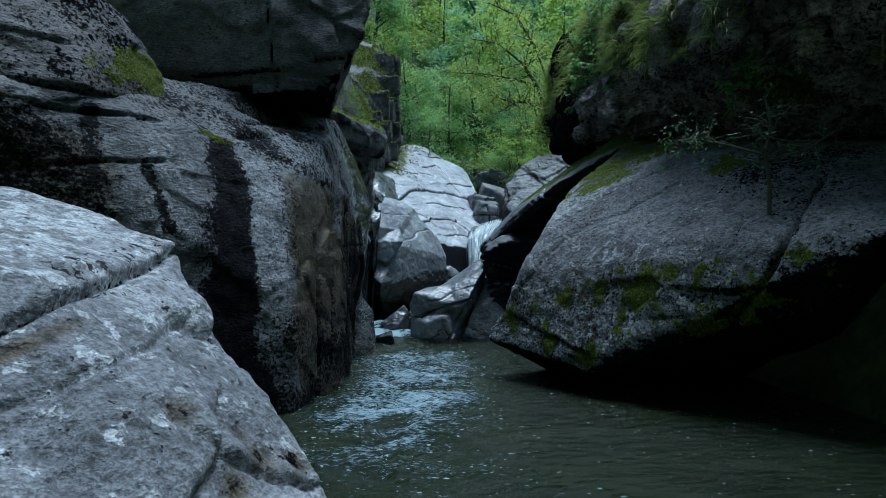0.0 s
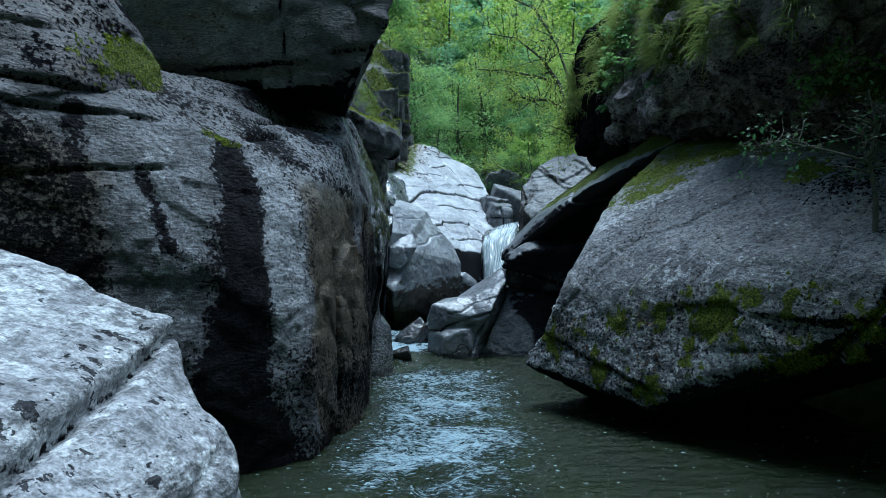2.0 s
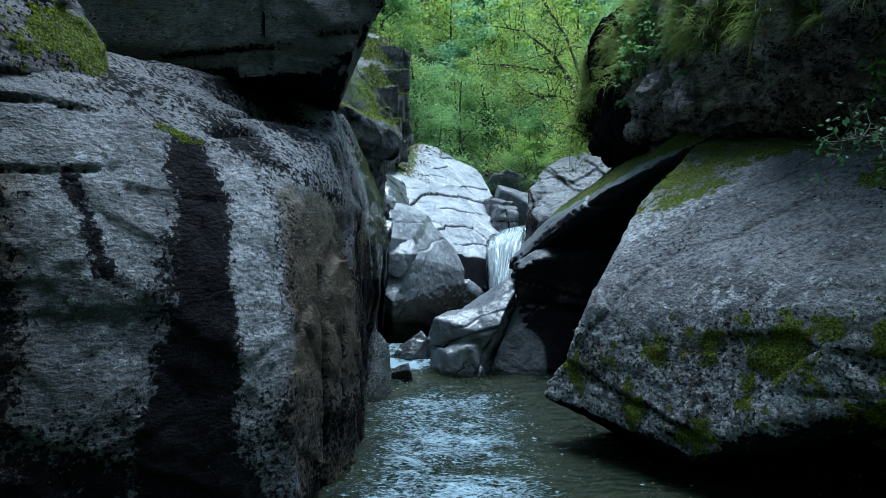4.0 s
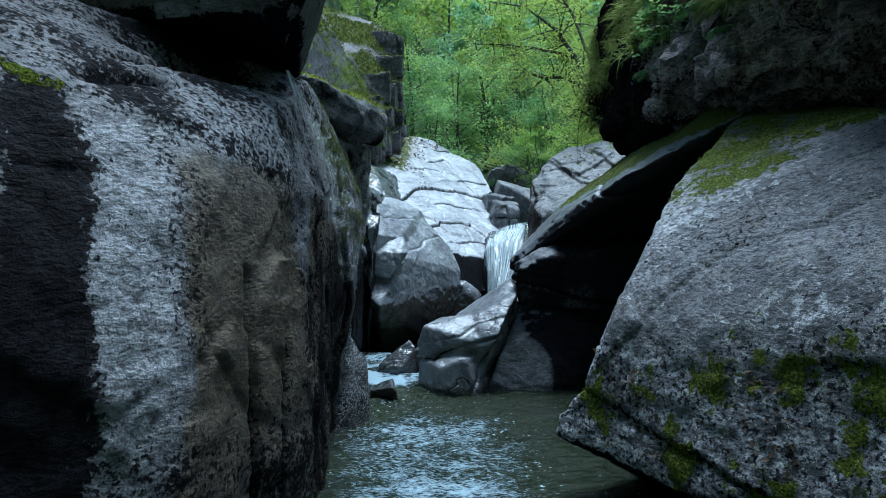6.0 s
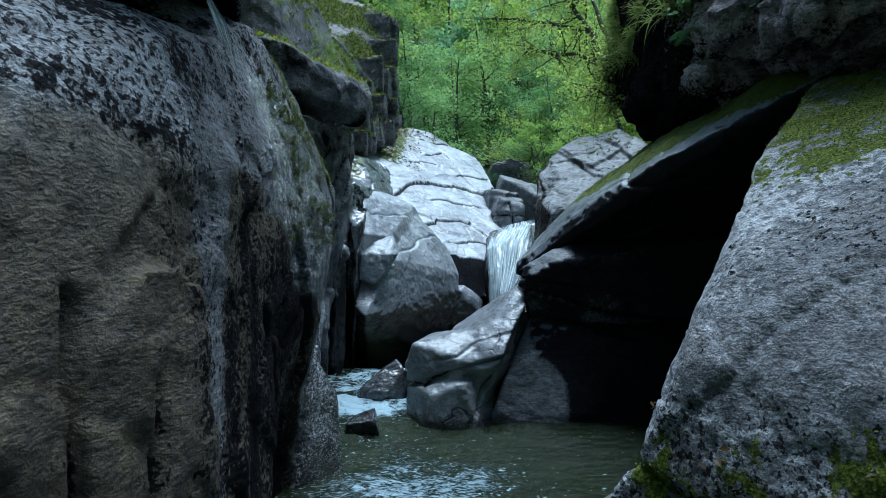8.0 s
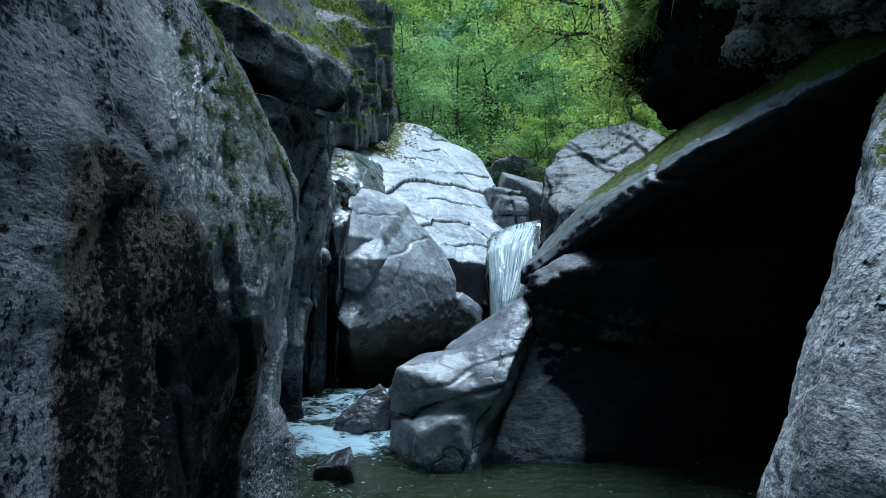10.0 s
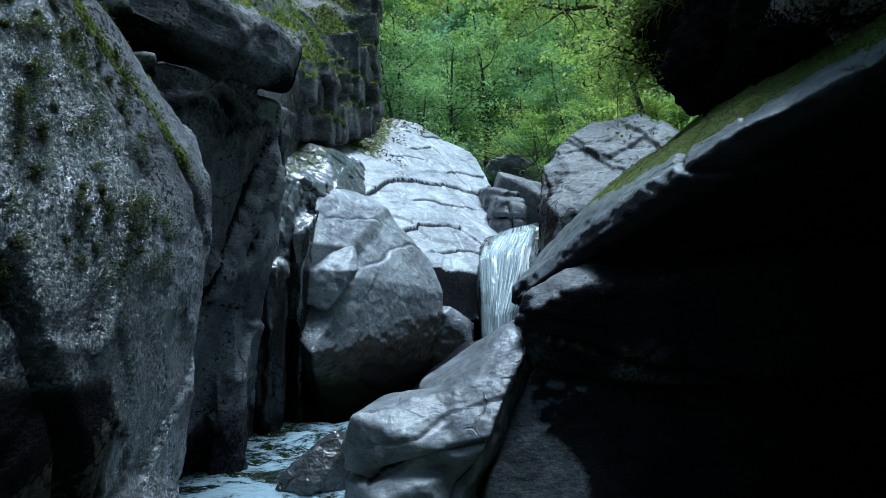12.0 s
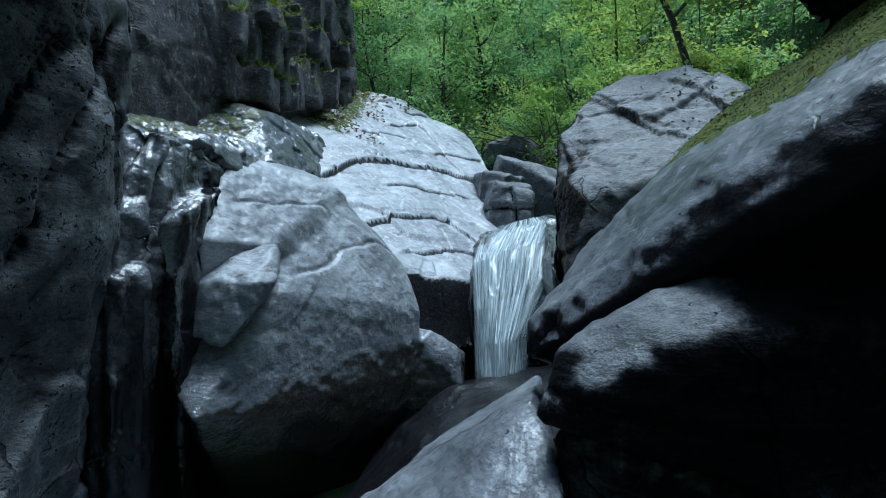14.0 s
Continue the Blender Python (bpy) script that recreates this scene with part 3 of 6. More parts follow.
def columns(r):
    out = []
    for y0, y1, x, z0, z1 in ((15.6, 16.2, -2.75, 4.3, 5.9), (16.2, 16.8, -2.6, 4.5, 6.1), (16.8, 17.4, -2.32, 4.7, 6.3), (17.4, 18.2, -2.08, 4.8, 6.45), (18.2, 18.8, -1.96, 5.0, 6.5), (18.8, 19.5, -2.2, 5.2, 6.6),
                              (19.5, 20.3, -2.04, 5.5, 7.3), (20.3, 21.5, -1.86, 5.6, 8.3), (21.5, 22.6, -1.78, 5.8, 9.3), (22.4, 23.6, -1.92, 6.2, 10.6)):
        out.append(block(x - 0.4, x - 1.7, y0 - 0.02, y1 + 0.02, z0, z1 - 0.08, r, 0.02))
        z = z0
        while z < z1 - 0.15:
            top = min(z + r.uniform(0.4, 0.95), z1)
            cut = r.uniform(0.35, 0.65) * (y1 - y0) + y0
            for a, b in ((y0, cut), (cut, y1)):
                out.append(block(x + r.uniform(-0.26, 0.1), x - 1.6, a + 0.05, b - 0.05, z + 0.05, top - 0.04, r, 0.04))
            z = top
    out.append([(-2.75, 13.6, 3.2), (-2.8, 13.6, 4.9), (-3.2, 13.6, 7.0), (-4.5, 13.2, 8.5), (-4.5, 13.2, 3.2), (-2.5, 17.0, 6.1), (-3.0, 17.0, 8.0), (-4.5, 17.0, 10.0), (-2.7, 17, 4.0), (-4.5, 17, 4.0)])
    out.append([(-2.7, 16.5, 4.2), (-2.55, 16.5, 6.0), (-3.4, 16.5, 7.3), (-5.0, 16.5, 8.6), (-5.0, 16.5, 4.2), (-2.35, 20.4, 6.9), (-3.2, 20.4, 8.4), (-5.0, 20.4, 9.6), (-2.5, 20.4, 5.0), (-5.0, 20.4, 5.0)])
    out.append([(-2.4, 20.2, 5.2), (-2.3, 20.2, 7.2), (-3.2, 20.2, 8.6), (-5.0, 20.2, 9.6), (-5.0, 20.2, 5.2), (-2.2, 23.4, 10.4), (-2.8, 23.4, 11.2), (-5.0, 23.4, 12.0), (-2.2, 23.4, 5.5), (-5.0, 23.4, 5.5)])
    for k in range(9):
        y, z = r.uniform(13.8, 16.6), r.uniform(3.9, 6.0)
        out.append(block(-2.72 - r.uniform(0.0, 0.2), -3.6, y - r.uniform(0.2, 0.45), y + r.uniform(0.2, 0.45), z - r.uniform(0.15, 0.35), z + r.uniform(0.15, 0.35), r, 0.05))
    return out


rock("cliff_blocks", columns(np.random.default_rng(5)), 0.048, 0, ROCK_UMBER, 0.02, 0.7, 0.03, 0.8, (0.8, 0.8, 1.0), [], m_blocks, 13, "broken grey cliff blocks topped with moss", "cliff", "structure")


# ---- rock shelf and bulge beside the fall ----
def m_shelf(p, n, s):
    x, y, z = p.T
    # step faces darkened in the colour, as their shade
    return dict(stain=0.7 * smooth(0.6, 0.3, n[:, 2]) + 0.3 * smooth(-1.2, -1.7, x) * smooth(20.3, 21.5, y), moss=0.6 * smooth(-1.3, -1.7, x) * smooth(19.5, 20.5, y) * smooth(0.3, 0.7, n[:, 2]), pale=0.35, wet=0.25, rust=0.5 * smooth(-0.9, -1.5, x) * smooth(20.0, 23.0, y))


def shelf_height(u, q, p):
    """Height over the shelf's plane at u along its strike and q up its slope: plates with broken downhill edges."""
    bend = 0.05 * fbm(p * 0.9, 2, 171)
    fine = 0.012 * vnoise(p * 4.0, 177)
    h, dark = np.zeros(len(u)), np.zeros(len(u))
    for line_u, line_q, rise, ends in (
            ((-3.4, -2.9, -2.0, 0.24, 0.7, 1.4), (-2.5, -2.28, -1.66, -1.38, -1.56, -1.5), 0.1, (-3.3, 1.7)),
            ((-3.4, -2.95, -1.76, -1.2, -0.9), (-3.4, -3.26, -3.05, -3.08, -3.3), 0.08, (-3.5, -1.05)),
            ((-0.4, -0.1, 0.6, 1.1), (0.0, 0.1, 0.33, 0.56), 0.07, (-0.3, 1.0)),
            ((-1.6, -0.8, 0.3, 1.2), (-0.62, -0.5, -0.4, -0.55), 0.04, (-1.5, 0.1)),
            ((-2.2, -1.0, 0.3), (-2.35, -2.2, -2.4), 0.05, (-2.1, 0.1)),
            ((-2.9, -1.8, -0.6), (-3.95, -3.7, -3.75), 0.06, (-2.9, -1.1)),
            ((-0.2, 0.6, 1.4, 2.2), (-0.95, -0.75, -0.85, -0.6), 0.05, (0.2, 2.0)),
            ((0.4, 1.2, 2.2), (1.0, 1.1, 1.3), 0.06, (0.2, 2.0))):
        off = q - np.interp(u, line_u, line_q) + bend + fine
        reach = smooth(ends[0] - 0.1, ends[0] + 0.25, u) * smooth(ends[1] + 0.1, ends[1] - 0.25, u)
        h += reach * rise * (smooth(-0.008, 0.008, off) - 0.5)
        # dark line below each step's edge, its shadow painted in
        dark = np.maximum(dark, reach * np.exp(-((off + 0.008) / 0.017) ** 2))
    for u0, q0, lean, rise, reach in ((-1.15, -3.35, 0.35, 0.06, 0.5), (-2.1, -1.95, 0.2, -0.05, 0.45), (0.66, -1.1, -0.15, 0.05, 0.5), (-0.6, -2.7, 0.3, 0.03, 0.6), (0.9, 0.1, -0.2, 0.04, 0.8), (-0.9, -0.2, 0.1, 0.03, 0.7), (-2.35, -2.7, 0.15, -0.03, 0.5), (-1.7, -3.6, -0.2, 0.02, 0.4)):
        off = (u - u0) + lean * (q - q0) + 1.3 * bend + fine
        keep = smooth(reach, 0.6 * reach, np.abs(q - q0))
        h += keep * (rise * (smooth(-0.012, 0.012, off) - 0.5) - 0.03 * np.exp(-(off / 0.012) ** 2))
        dark = np.maximum(dark, 0.8 * keep * np.exp(-(off / 0.02) ** 2))
    for k, (size, amount) in enumerate(((1.3, 0.075), (0.5, 0.03))):
        c = np.stack([u / size + bend * 2, q / (0.4 * size) + bend * 2, 0 * u + 0.5], 1)
        pick, gap, tilt = cells(c, 181 + 9 * k)
        h += amount * (pick - 0.5 + 0.6 * tilt)
        dark = np.maximum(dark, 0.5 * np.exp(-(gap / 0.018) ** 2) * smooth(-0.1, 0.1, vnoise(p * 1.5, 190 + k)))
    return h + 0.012 * fbm(p * 3.0, 4, 195), dark


def make_shelf():
    uu, qq = np.arange(-4.1, 3.3, 0.018), np.arange(-5.1, 2.6, 0.016)
    U, Q = np.meshgrid(uu, qq)
    u, q = U.ravel(), Q.ravel()
    x, y = -0.8 + 0.743 * u - 0.669 * q, 22.13 + 0.669 * u + 0.743 * q
    p = np.stack([x, y, 0 * x], 1)
    h, dark = shelf_height(u, q, p)
    ragged = 0.1 * fbm(p * 1.6, 2, 199)
    right = u - np.interp(q, (-5, -4.55, -3.86, -3.25, -2.9, -1.6, -1.2, 0.5, 1.5, 2.4), (-2.3, -2.15, -1.4, -0.1, 0.1, 0.85, 1.7, 2.55, 1.8, 0.2)) + ragged
    low = -4.3 - 0.18 * (u + 2.7) - q + ragged
    back = q - 1.75 + ragged
    drop = 1.6 * np.clip(right, 0, 1.0) + 0.5 * smooth(0.0, 0.08, right) + 1.5 * np.clip(low, 0, 1.2) + 0.4 * smooth(0.0, 0.2, low) + 0.9 * np.clip(back, 0, 2)
    z = 5.6 - 0.5 * (x + 0.8) + 0.55 * (y - 22.13) + h - drop
    w = len(uu)
    a = (np.arange(len(qq) - 1)[:, None] * w + np.arange(w - 1)).ravel()
    keep = ~((low[a] > 0.22) | ((right[a] > 0.14) & (q[a] < -2.6)))
    a = a[keep]
    me = fresh_mesh("rock_shelf", np.stack([x, y, z], 1), np.stack([a, a + 1, a + w + 1, a + w], 1).tolist())
    bm = bmesh.new()
    bm.from_mesh(me)
    loose = [v for v in bm.verts if not v.link_faces]
    bmesh.ops.delete(bm, geom=loose, context="VERTS")
    dark = dark[np.unique(np.concatenate([a, a + 1, a + w, a + w + 1]))]
    bm.to_mesh(me)
    bm.free()
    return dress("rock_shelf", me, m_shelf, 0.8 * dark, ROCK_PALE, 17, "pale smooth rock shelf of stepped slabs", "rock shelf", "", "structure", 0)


make_shelf()


def m_bulge(p, n, s):
    x, y, z = p.T
    under = smooth(-0.05, -0.5, n[:, 2])
    turned = smooth(0.3, -0.15, n[:, 2] + 0.1 * vnoise(p * 3.0, s + 1))
    # brown below is its own; black foot and underside are painted shade
    return dict(rust=0.85 * turned * smooth(1.75, 1.4, z), stain=np.maximum(0.75 * smooth(1.15, 0.6, z + 0.2 * vnoise(p * 2.0, s)), 0.45 * under), pale=0.3, wet=0.15 + 0.45 * smooth(1.8, 1.2, z))


# downward faces of the block are browner and darker
rock("wedged_block", [
    [(-1.82, 14.55, 2.30), (-1.24, 14.40, 2.29), (-1.10, 14.60, 2.29), (-1.85, 14.50, 1.84), (-1.55, 14.45, 1.73), (-1.32, 14.40, 1.93), (-1.17, 14.60, 2.18), (-1.74, 14.90, 2.61), (-1.24, 15.00, 2.66), (-1.7, 15.3, 2.4), (-1.3, 15.3, 2.6), (-1.5, 15.2, 2.0)],
], 0.025, 2, ROCK_POLISHED, 0.02, 0.6, 0.02, 0.5, (0.8, 0.8, 0.8), [], lambda p, n, s: dict(rust=0.5 * smooth(0.0, -0.4, n[:, 2]), pale=0.2, stain=0.3 * smooth(-0.1, -0.5, n[:, 2])), 20, "grey angular block wedged on the bulging boulder", "boulder")
bulge = rock("bulging_boulder", [
    [(-1.9, 14.35, 1.37), (-1.68, 14.2, 1.2), (-1.49, 14.4, 1.18), (-1.19, 15, 1.4), (-0.36, 16, 1.4), (-0.19, 17, 1.8), (-0.62, 17, 2.95), (-0.95, 16.5, 3.3), (-1.6, 15.6, 3.2), (-1.9, 15.1, 2.3), (-1.19, 14.95, 2.2),
     (-1.9, 18.2, 3.3), (-0.4, 18.2, 2.6), (-1.5, 16.2, -0.6), (-0.1, 17.2, -0.6), (-1.9, 16.0, -0.6), (0.0, 16.5, 1.93), (-0.25, 16.8, 2.48), (0.0, 16.4, 1.57), (-0.05, 16.35, 1.2)],
    [(-1.86, 15.25, 3.44), (-1.75, 15.9, 3.66), (-1.2, 16.5, 3.56), (-0.95, 16.5, 3.42), (-0.72, 16.85, 3.05), (-1.77, 14.45, 2.68), (-1.32, 15.0, 2.62), (-1.2, 15.4, 2.4), (-1.8, 14.6, 2.3), (-1.6, 17.3, 3.8), (-1.9, 16, 2.0), (-0.7, 16.9, 2.4)],
    [(0.02, 16.4, 1.55), (0.14, 16.55, 1.66), (0.4, 16.55, 1.3), (0.46, 16.75, 1.36), (0.5, 16.5, 0.95), (0.17, 16.5, 0.7), (-0.1, 16.45, 0.85), (0.55, 17.2, 1.3), (0.5, 17.0, -0.4), (-0.3, 16.4, -0.4), (-0.5, 17.5, 1.7), (-0.5, 17.2, -0.4)],
], 0.026, 3, ROCK_POLISHED, 0.03, 0.9, 0.01, 1.2, (0.8, 0.8, 0.8), [
    (-0.65, 16.2, 2.4, 1, -0.5, 0.1, 0.014, 0.03, 0.08, 0.015, 1.2),
    (-1.35, 15.6, 2.95, 1, -0.6, -0.2, 0.014, 0.03, 0.12, 0.02, 0.7),
], m_bulge, 19, "bulging grey boulder, undercut and brown-stained below", "boulder")


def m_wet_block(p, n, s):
    # steep faces and foot darker, in upright streaks
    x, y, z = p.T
    # two pale streaks paint the white sheen of the wet ledge
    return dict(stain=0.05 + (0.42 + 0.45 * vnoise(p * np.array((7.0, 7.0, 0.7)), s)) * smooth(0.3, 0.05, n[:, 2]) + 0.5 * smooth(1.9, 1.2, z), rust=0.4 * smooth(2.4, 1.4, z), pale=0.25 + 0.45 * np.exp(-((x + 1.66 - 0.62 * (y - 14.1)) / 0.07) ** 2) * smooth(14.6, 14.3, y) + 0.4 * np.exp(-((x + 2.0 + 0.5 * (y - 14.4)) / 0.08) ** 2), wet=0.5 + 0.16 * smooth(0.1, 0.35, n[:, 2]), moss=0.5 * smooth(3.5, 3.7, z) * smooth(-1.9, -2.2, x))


def ledge_flutes(p, n):
    """Upright runnels and ribs worn into the ledge's steep face."""
    steep = smooth(0.55, 0.25, n[:, 2]) * smooth(15.4, 14.9, p[:, 1])
    rib = np.abs(vnoise(p * np.array((5.5, 4.0, 0.45)), 231)) - 0.35
    return steep * (0.11 * rib + 0.03 * vnoise(p * np.array((13.0, 11.0, 1.0)), 233))


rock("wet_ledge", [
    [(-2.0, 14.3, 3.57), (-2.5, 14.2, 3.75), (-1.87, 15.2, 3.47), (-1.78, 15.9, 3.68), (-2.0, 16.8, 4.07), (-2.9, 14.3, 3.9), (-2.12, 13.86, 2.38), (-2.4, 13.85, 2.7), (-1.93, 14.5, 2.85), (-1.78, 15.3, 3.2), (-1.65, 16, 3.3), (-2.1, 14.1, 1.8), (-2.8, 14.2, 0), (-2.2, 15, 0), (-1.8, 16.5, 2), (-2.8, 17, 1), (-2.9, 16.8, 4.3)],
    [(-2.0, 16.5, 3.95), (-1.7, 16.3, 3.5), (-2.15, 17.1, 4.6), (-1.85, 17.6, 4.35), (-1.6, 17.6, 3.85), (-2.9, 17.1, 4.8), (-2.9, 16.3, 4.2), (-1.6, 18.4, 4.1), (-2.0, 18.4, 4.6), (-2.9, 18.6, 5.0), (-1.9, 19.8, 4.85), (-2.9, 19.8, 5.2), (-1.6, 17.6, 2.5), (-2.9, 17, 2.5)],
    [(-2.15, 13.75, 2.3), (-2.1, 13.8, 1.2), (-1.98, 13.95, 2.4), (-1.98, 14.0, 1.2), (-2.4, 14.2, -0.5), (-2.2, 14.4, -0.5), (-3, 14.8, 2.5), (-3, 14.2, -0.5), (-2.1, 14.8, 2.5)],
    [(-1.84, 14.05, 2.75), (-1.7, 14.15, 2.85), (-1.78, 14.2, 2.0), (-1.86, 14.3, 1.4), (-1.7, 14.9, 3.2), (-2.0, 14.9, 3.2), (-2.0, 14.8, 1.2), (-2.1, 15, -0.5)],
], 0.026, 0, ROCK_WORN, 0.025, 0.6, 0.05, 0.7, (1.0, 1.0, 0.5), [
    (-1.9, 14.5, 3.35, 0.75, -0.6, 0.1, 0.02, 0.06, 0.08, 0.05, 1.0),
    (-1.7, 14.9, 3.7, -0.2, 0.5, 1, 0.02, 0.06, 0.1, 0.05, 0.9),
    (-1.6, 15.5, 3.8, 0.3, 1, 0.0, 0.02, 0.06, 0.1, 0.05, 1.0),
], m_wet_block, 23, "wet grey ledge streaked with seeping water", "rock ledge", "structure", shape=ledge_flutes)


# ---- rocks in the stream ----
def m_mid(p, n, s):
    x, y, z = p.T
    # darker at the waterline and underneath; pale patch stands in for white runoff
    return dict(stain=0.55 * smooth(0.25, 0.05, z) + 0.2 * smooth(0.0, -0.6, n[:, 2]), pale=0.05 + 0.5 * np.exp(-(((x - 0.74) / 0.1) ** 2 + ((y - 12.0) / 0.25) ** 2)), wet=0.2 + 0.4 * smooth(0.3, 0.0, z) + 0.3 * np.exp(-(((x - 0.72) / 0.2) ** 2 + ((y - 12.0) / 0.5) ** 2)))


rock("saddle_boulder", [
    [(-0.78, 11.6, 0.72), (-0.65, 11.5, 1.03), (-0.46, 11.9, 1.1), (-0.11, 12.1, 1.12), (0.2, 11.7, 1.2), (0.15, 11.3, 0.76), (-0.18, 11.3, 0.9), (-0.5, 11.4, 0.5), (0.5, 11.6, 0.6), (0.4, 12.3, 1.0), (-0.4, 12.4, 0.3), (0.5, 12.3, 0.2)],
    [(0.1, 11.6, 1.12), (0.5, 12.2, 1.5), (0.8, 12.3, 1.74), (0.86, 11.75, 1.5), (0.51, 11.25, 0.87), (0.15, 11.35, 0.76), (-0.1, 12.2, 1.05), (0.97, 13.1, 1.72), (0.3, 12.9, 1.34), (-0.12, 12.6, 1.1), (0.3, 11.6, 0.3), (0.9, 13.0, 0.3), (0, 12.6, 0.2)],
    [(-0.74, 11.65, 0.68), (-0.75, 11.6, -0.4), (-0.44, 11.2, -0.4), (-0.42, 11.22, 0.42), (0.0, 11.25, 0.55), (0.3, 11.3, -0.4), (0.7, 12.4, -0.4), (-0.6, 12.4, -0.4), (-0.4, 12.2, 0.7), (0.4, 11.8, 0.6)],
], 0.025, 8, ROCK_WORN, 0.03, 0.7, 0.0, 0.5, (1, 1, 1), [
    (-0.2, 11.3, 0.66, -0.28, 0.0, 1, 0.03, 0.12, 0.06, 0.0, 0.9),
    (0.45, 11.35, 0.7, 1, 0.2, -0.55, 0.03, 0.1, 0.05, 0.0, 0.8),
    (0.2, 11.5, 1.02, -0.3, 0.0, 1, 0.012, 0.025, 0.1, 0.0, 0.7),
], m_mid, 29, "smooth water-worn grey boulder with a saddle-shaped top", "boulder")


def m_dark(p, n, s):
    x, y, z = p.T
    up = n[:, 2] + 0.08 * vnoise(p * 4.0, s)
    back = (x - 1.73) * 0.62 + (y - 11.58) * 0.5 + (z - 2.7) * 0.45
    # light put into the colour: upper faces paler, steep and under faces black
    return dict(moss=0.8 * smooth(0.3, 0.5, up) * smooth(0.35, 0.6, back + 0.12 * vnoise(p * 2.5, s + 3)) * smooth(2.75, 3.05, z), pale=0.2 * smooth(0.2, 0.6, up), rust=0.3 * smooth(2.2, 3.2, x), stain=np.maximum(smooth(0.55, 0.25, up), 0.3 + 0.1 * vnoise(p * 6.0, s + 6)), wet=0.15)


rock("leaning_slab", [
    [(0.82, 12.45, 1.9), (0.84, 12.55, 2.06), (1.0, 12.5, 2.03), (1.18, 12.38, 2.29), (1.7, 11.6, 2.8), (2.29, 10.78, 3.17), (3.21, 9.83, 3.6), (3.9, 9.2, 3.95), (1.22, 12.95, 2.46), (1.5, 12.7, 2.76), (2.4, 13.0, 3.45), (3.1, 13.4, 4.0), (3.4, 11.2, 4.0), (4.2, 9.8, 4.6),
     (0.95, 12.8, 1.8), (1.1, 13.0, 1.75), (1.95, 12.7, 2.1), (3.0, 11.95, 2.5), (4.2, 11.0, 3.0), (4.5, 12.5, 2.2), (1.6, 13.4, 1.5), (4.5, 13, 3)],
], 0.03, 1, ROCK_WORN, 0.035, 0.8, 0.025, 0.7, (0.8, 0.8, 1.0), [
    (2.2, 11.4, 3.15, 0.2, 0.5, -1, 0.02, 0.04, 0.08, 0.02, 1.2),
], m_dark, 31, "leaning slab with a pale mossy upper edge and painted-in shade", "rock slab")


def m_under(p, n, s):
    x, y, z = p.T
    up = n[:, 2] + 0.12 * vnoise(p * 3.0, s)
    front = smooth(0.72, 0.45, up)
    # shadow of the leaning slab painted on the front and right end
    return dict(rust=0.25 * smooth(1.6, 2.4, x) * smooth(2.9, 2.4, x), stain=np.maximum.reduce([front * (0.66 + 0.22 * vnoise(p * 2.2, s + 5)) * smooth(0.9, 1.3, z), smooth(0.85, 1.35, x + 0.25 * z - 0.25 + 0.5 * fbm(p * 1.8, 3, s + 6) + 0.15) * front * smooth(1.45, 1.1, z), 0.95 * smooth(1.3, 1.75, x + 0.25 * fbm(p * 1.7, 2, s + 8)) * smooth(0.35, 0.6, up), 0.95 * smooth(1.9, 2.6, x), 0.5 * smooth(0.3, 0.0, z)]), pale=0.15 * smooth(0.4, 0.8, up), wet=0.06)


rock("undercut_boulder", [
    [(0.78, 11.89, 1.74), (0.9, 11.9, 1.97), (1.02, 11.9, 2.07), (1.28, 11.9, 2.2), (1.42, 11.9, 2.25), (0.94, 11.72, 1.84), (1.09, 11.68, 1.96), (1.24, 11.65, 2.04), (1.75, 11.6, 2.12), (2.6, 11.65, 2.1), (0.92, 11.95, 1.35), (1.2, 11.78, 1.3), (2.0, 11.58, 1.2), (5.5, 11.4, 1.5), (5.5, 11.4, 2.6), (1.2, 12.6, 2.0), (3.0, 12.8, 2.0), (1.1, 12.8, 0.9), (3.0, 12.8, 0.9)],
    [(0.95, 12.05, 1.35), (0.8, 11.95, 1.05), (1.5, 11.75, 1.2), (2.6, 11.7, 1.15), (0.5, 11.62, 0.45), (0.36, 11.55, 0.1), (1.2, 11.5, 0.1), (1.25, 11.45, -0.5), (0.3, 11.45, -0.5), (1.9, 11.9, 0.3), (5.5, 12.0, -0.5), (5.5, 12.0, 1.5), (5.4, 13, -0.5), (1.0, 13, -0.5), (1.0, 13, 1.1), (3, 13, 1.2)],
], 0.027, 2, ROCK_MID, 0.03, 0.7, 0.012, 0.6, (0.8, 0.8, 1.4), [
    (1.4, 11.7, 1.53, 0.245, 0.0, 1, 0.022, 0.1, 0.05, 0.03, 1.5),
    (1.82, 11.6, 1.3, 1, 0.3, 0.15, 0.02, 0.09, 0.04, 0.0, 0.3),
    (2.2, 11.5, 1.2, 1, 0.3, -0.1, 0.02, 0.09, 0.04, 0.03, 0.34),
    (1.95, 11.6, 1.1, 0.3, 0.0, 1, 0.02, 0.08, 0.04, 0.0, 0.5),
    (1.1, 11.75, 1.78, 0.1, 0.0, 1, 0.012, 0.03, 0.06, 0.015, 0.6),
], m_under, 37, "undercut boulder with cracked lower layers and painted-in shadow", "boulder")


def m_gully(p, n, s):
    x, y, z = p.T
    return dict(stain=0.8, rust=0.3, wet=0.45)


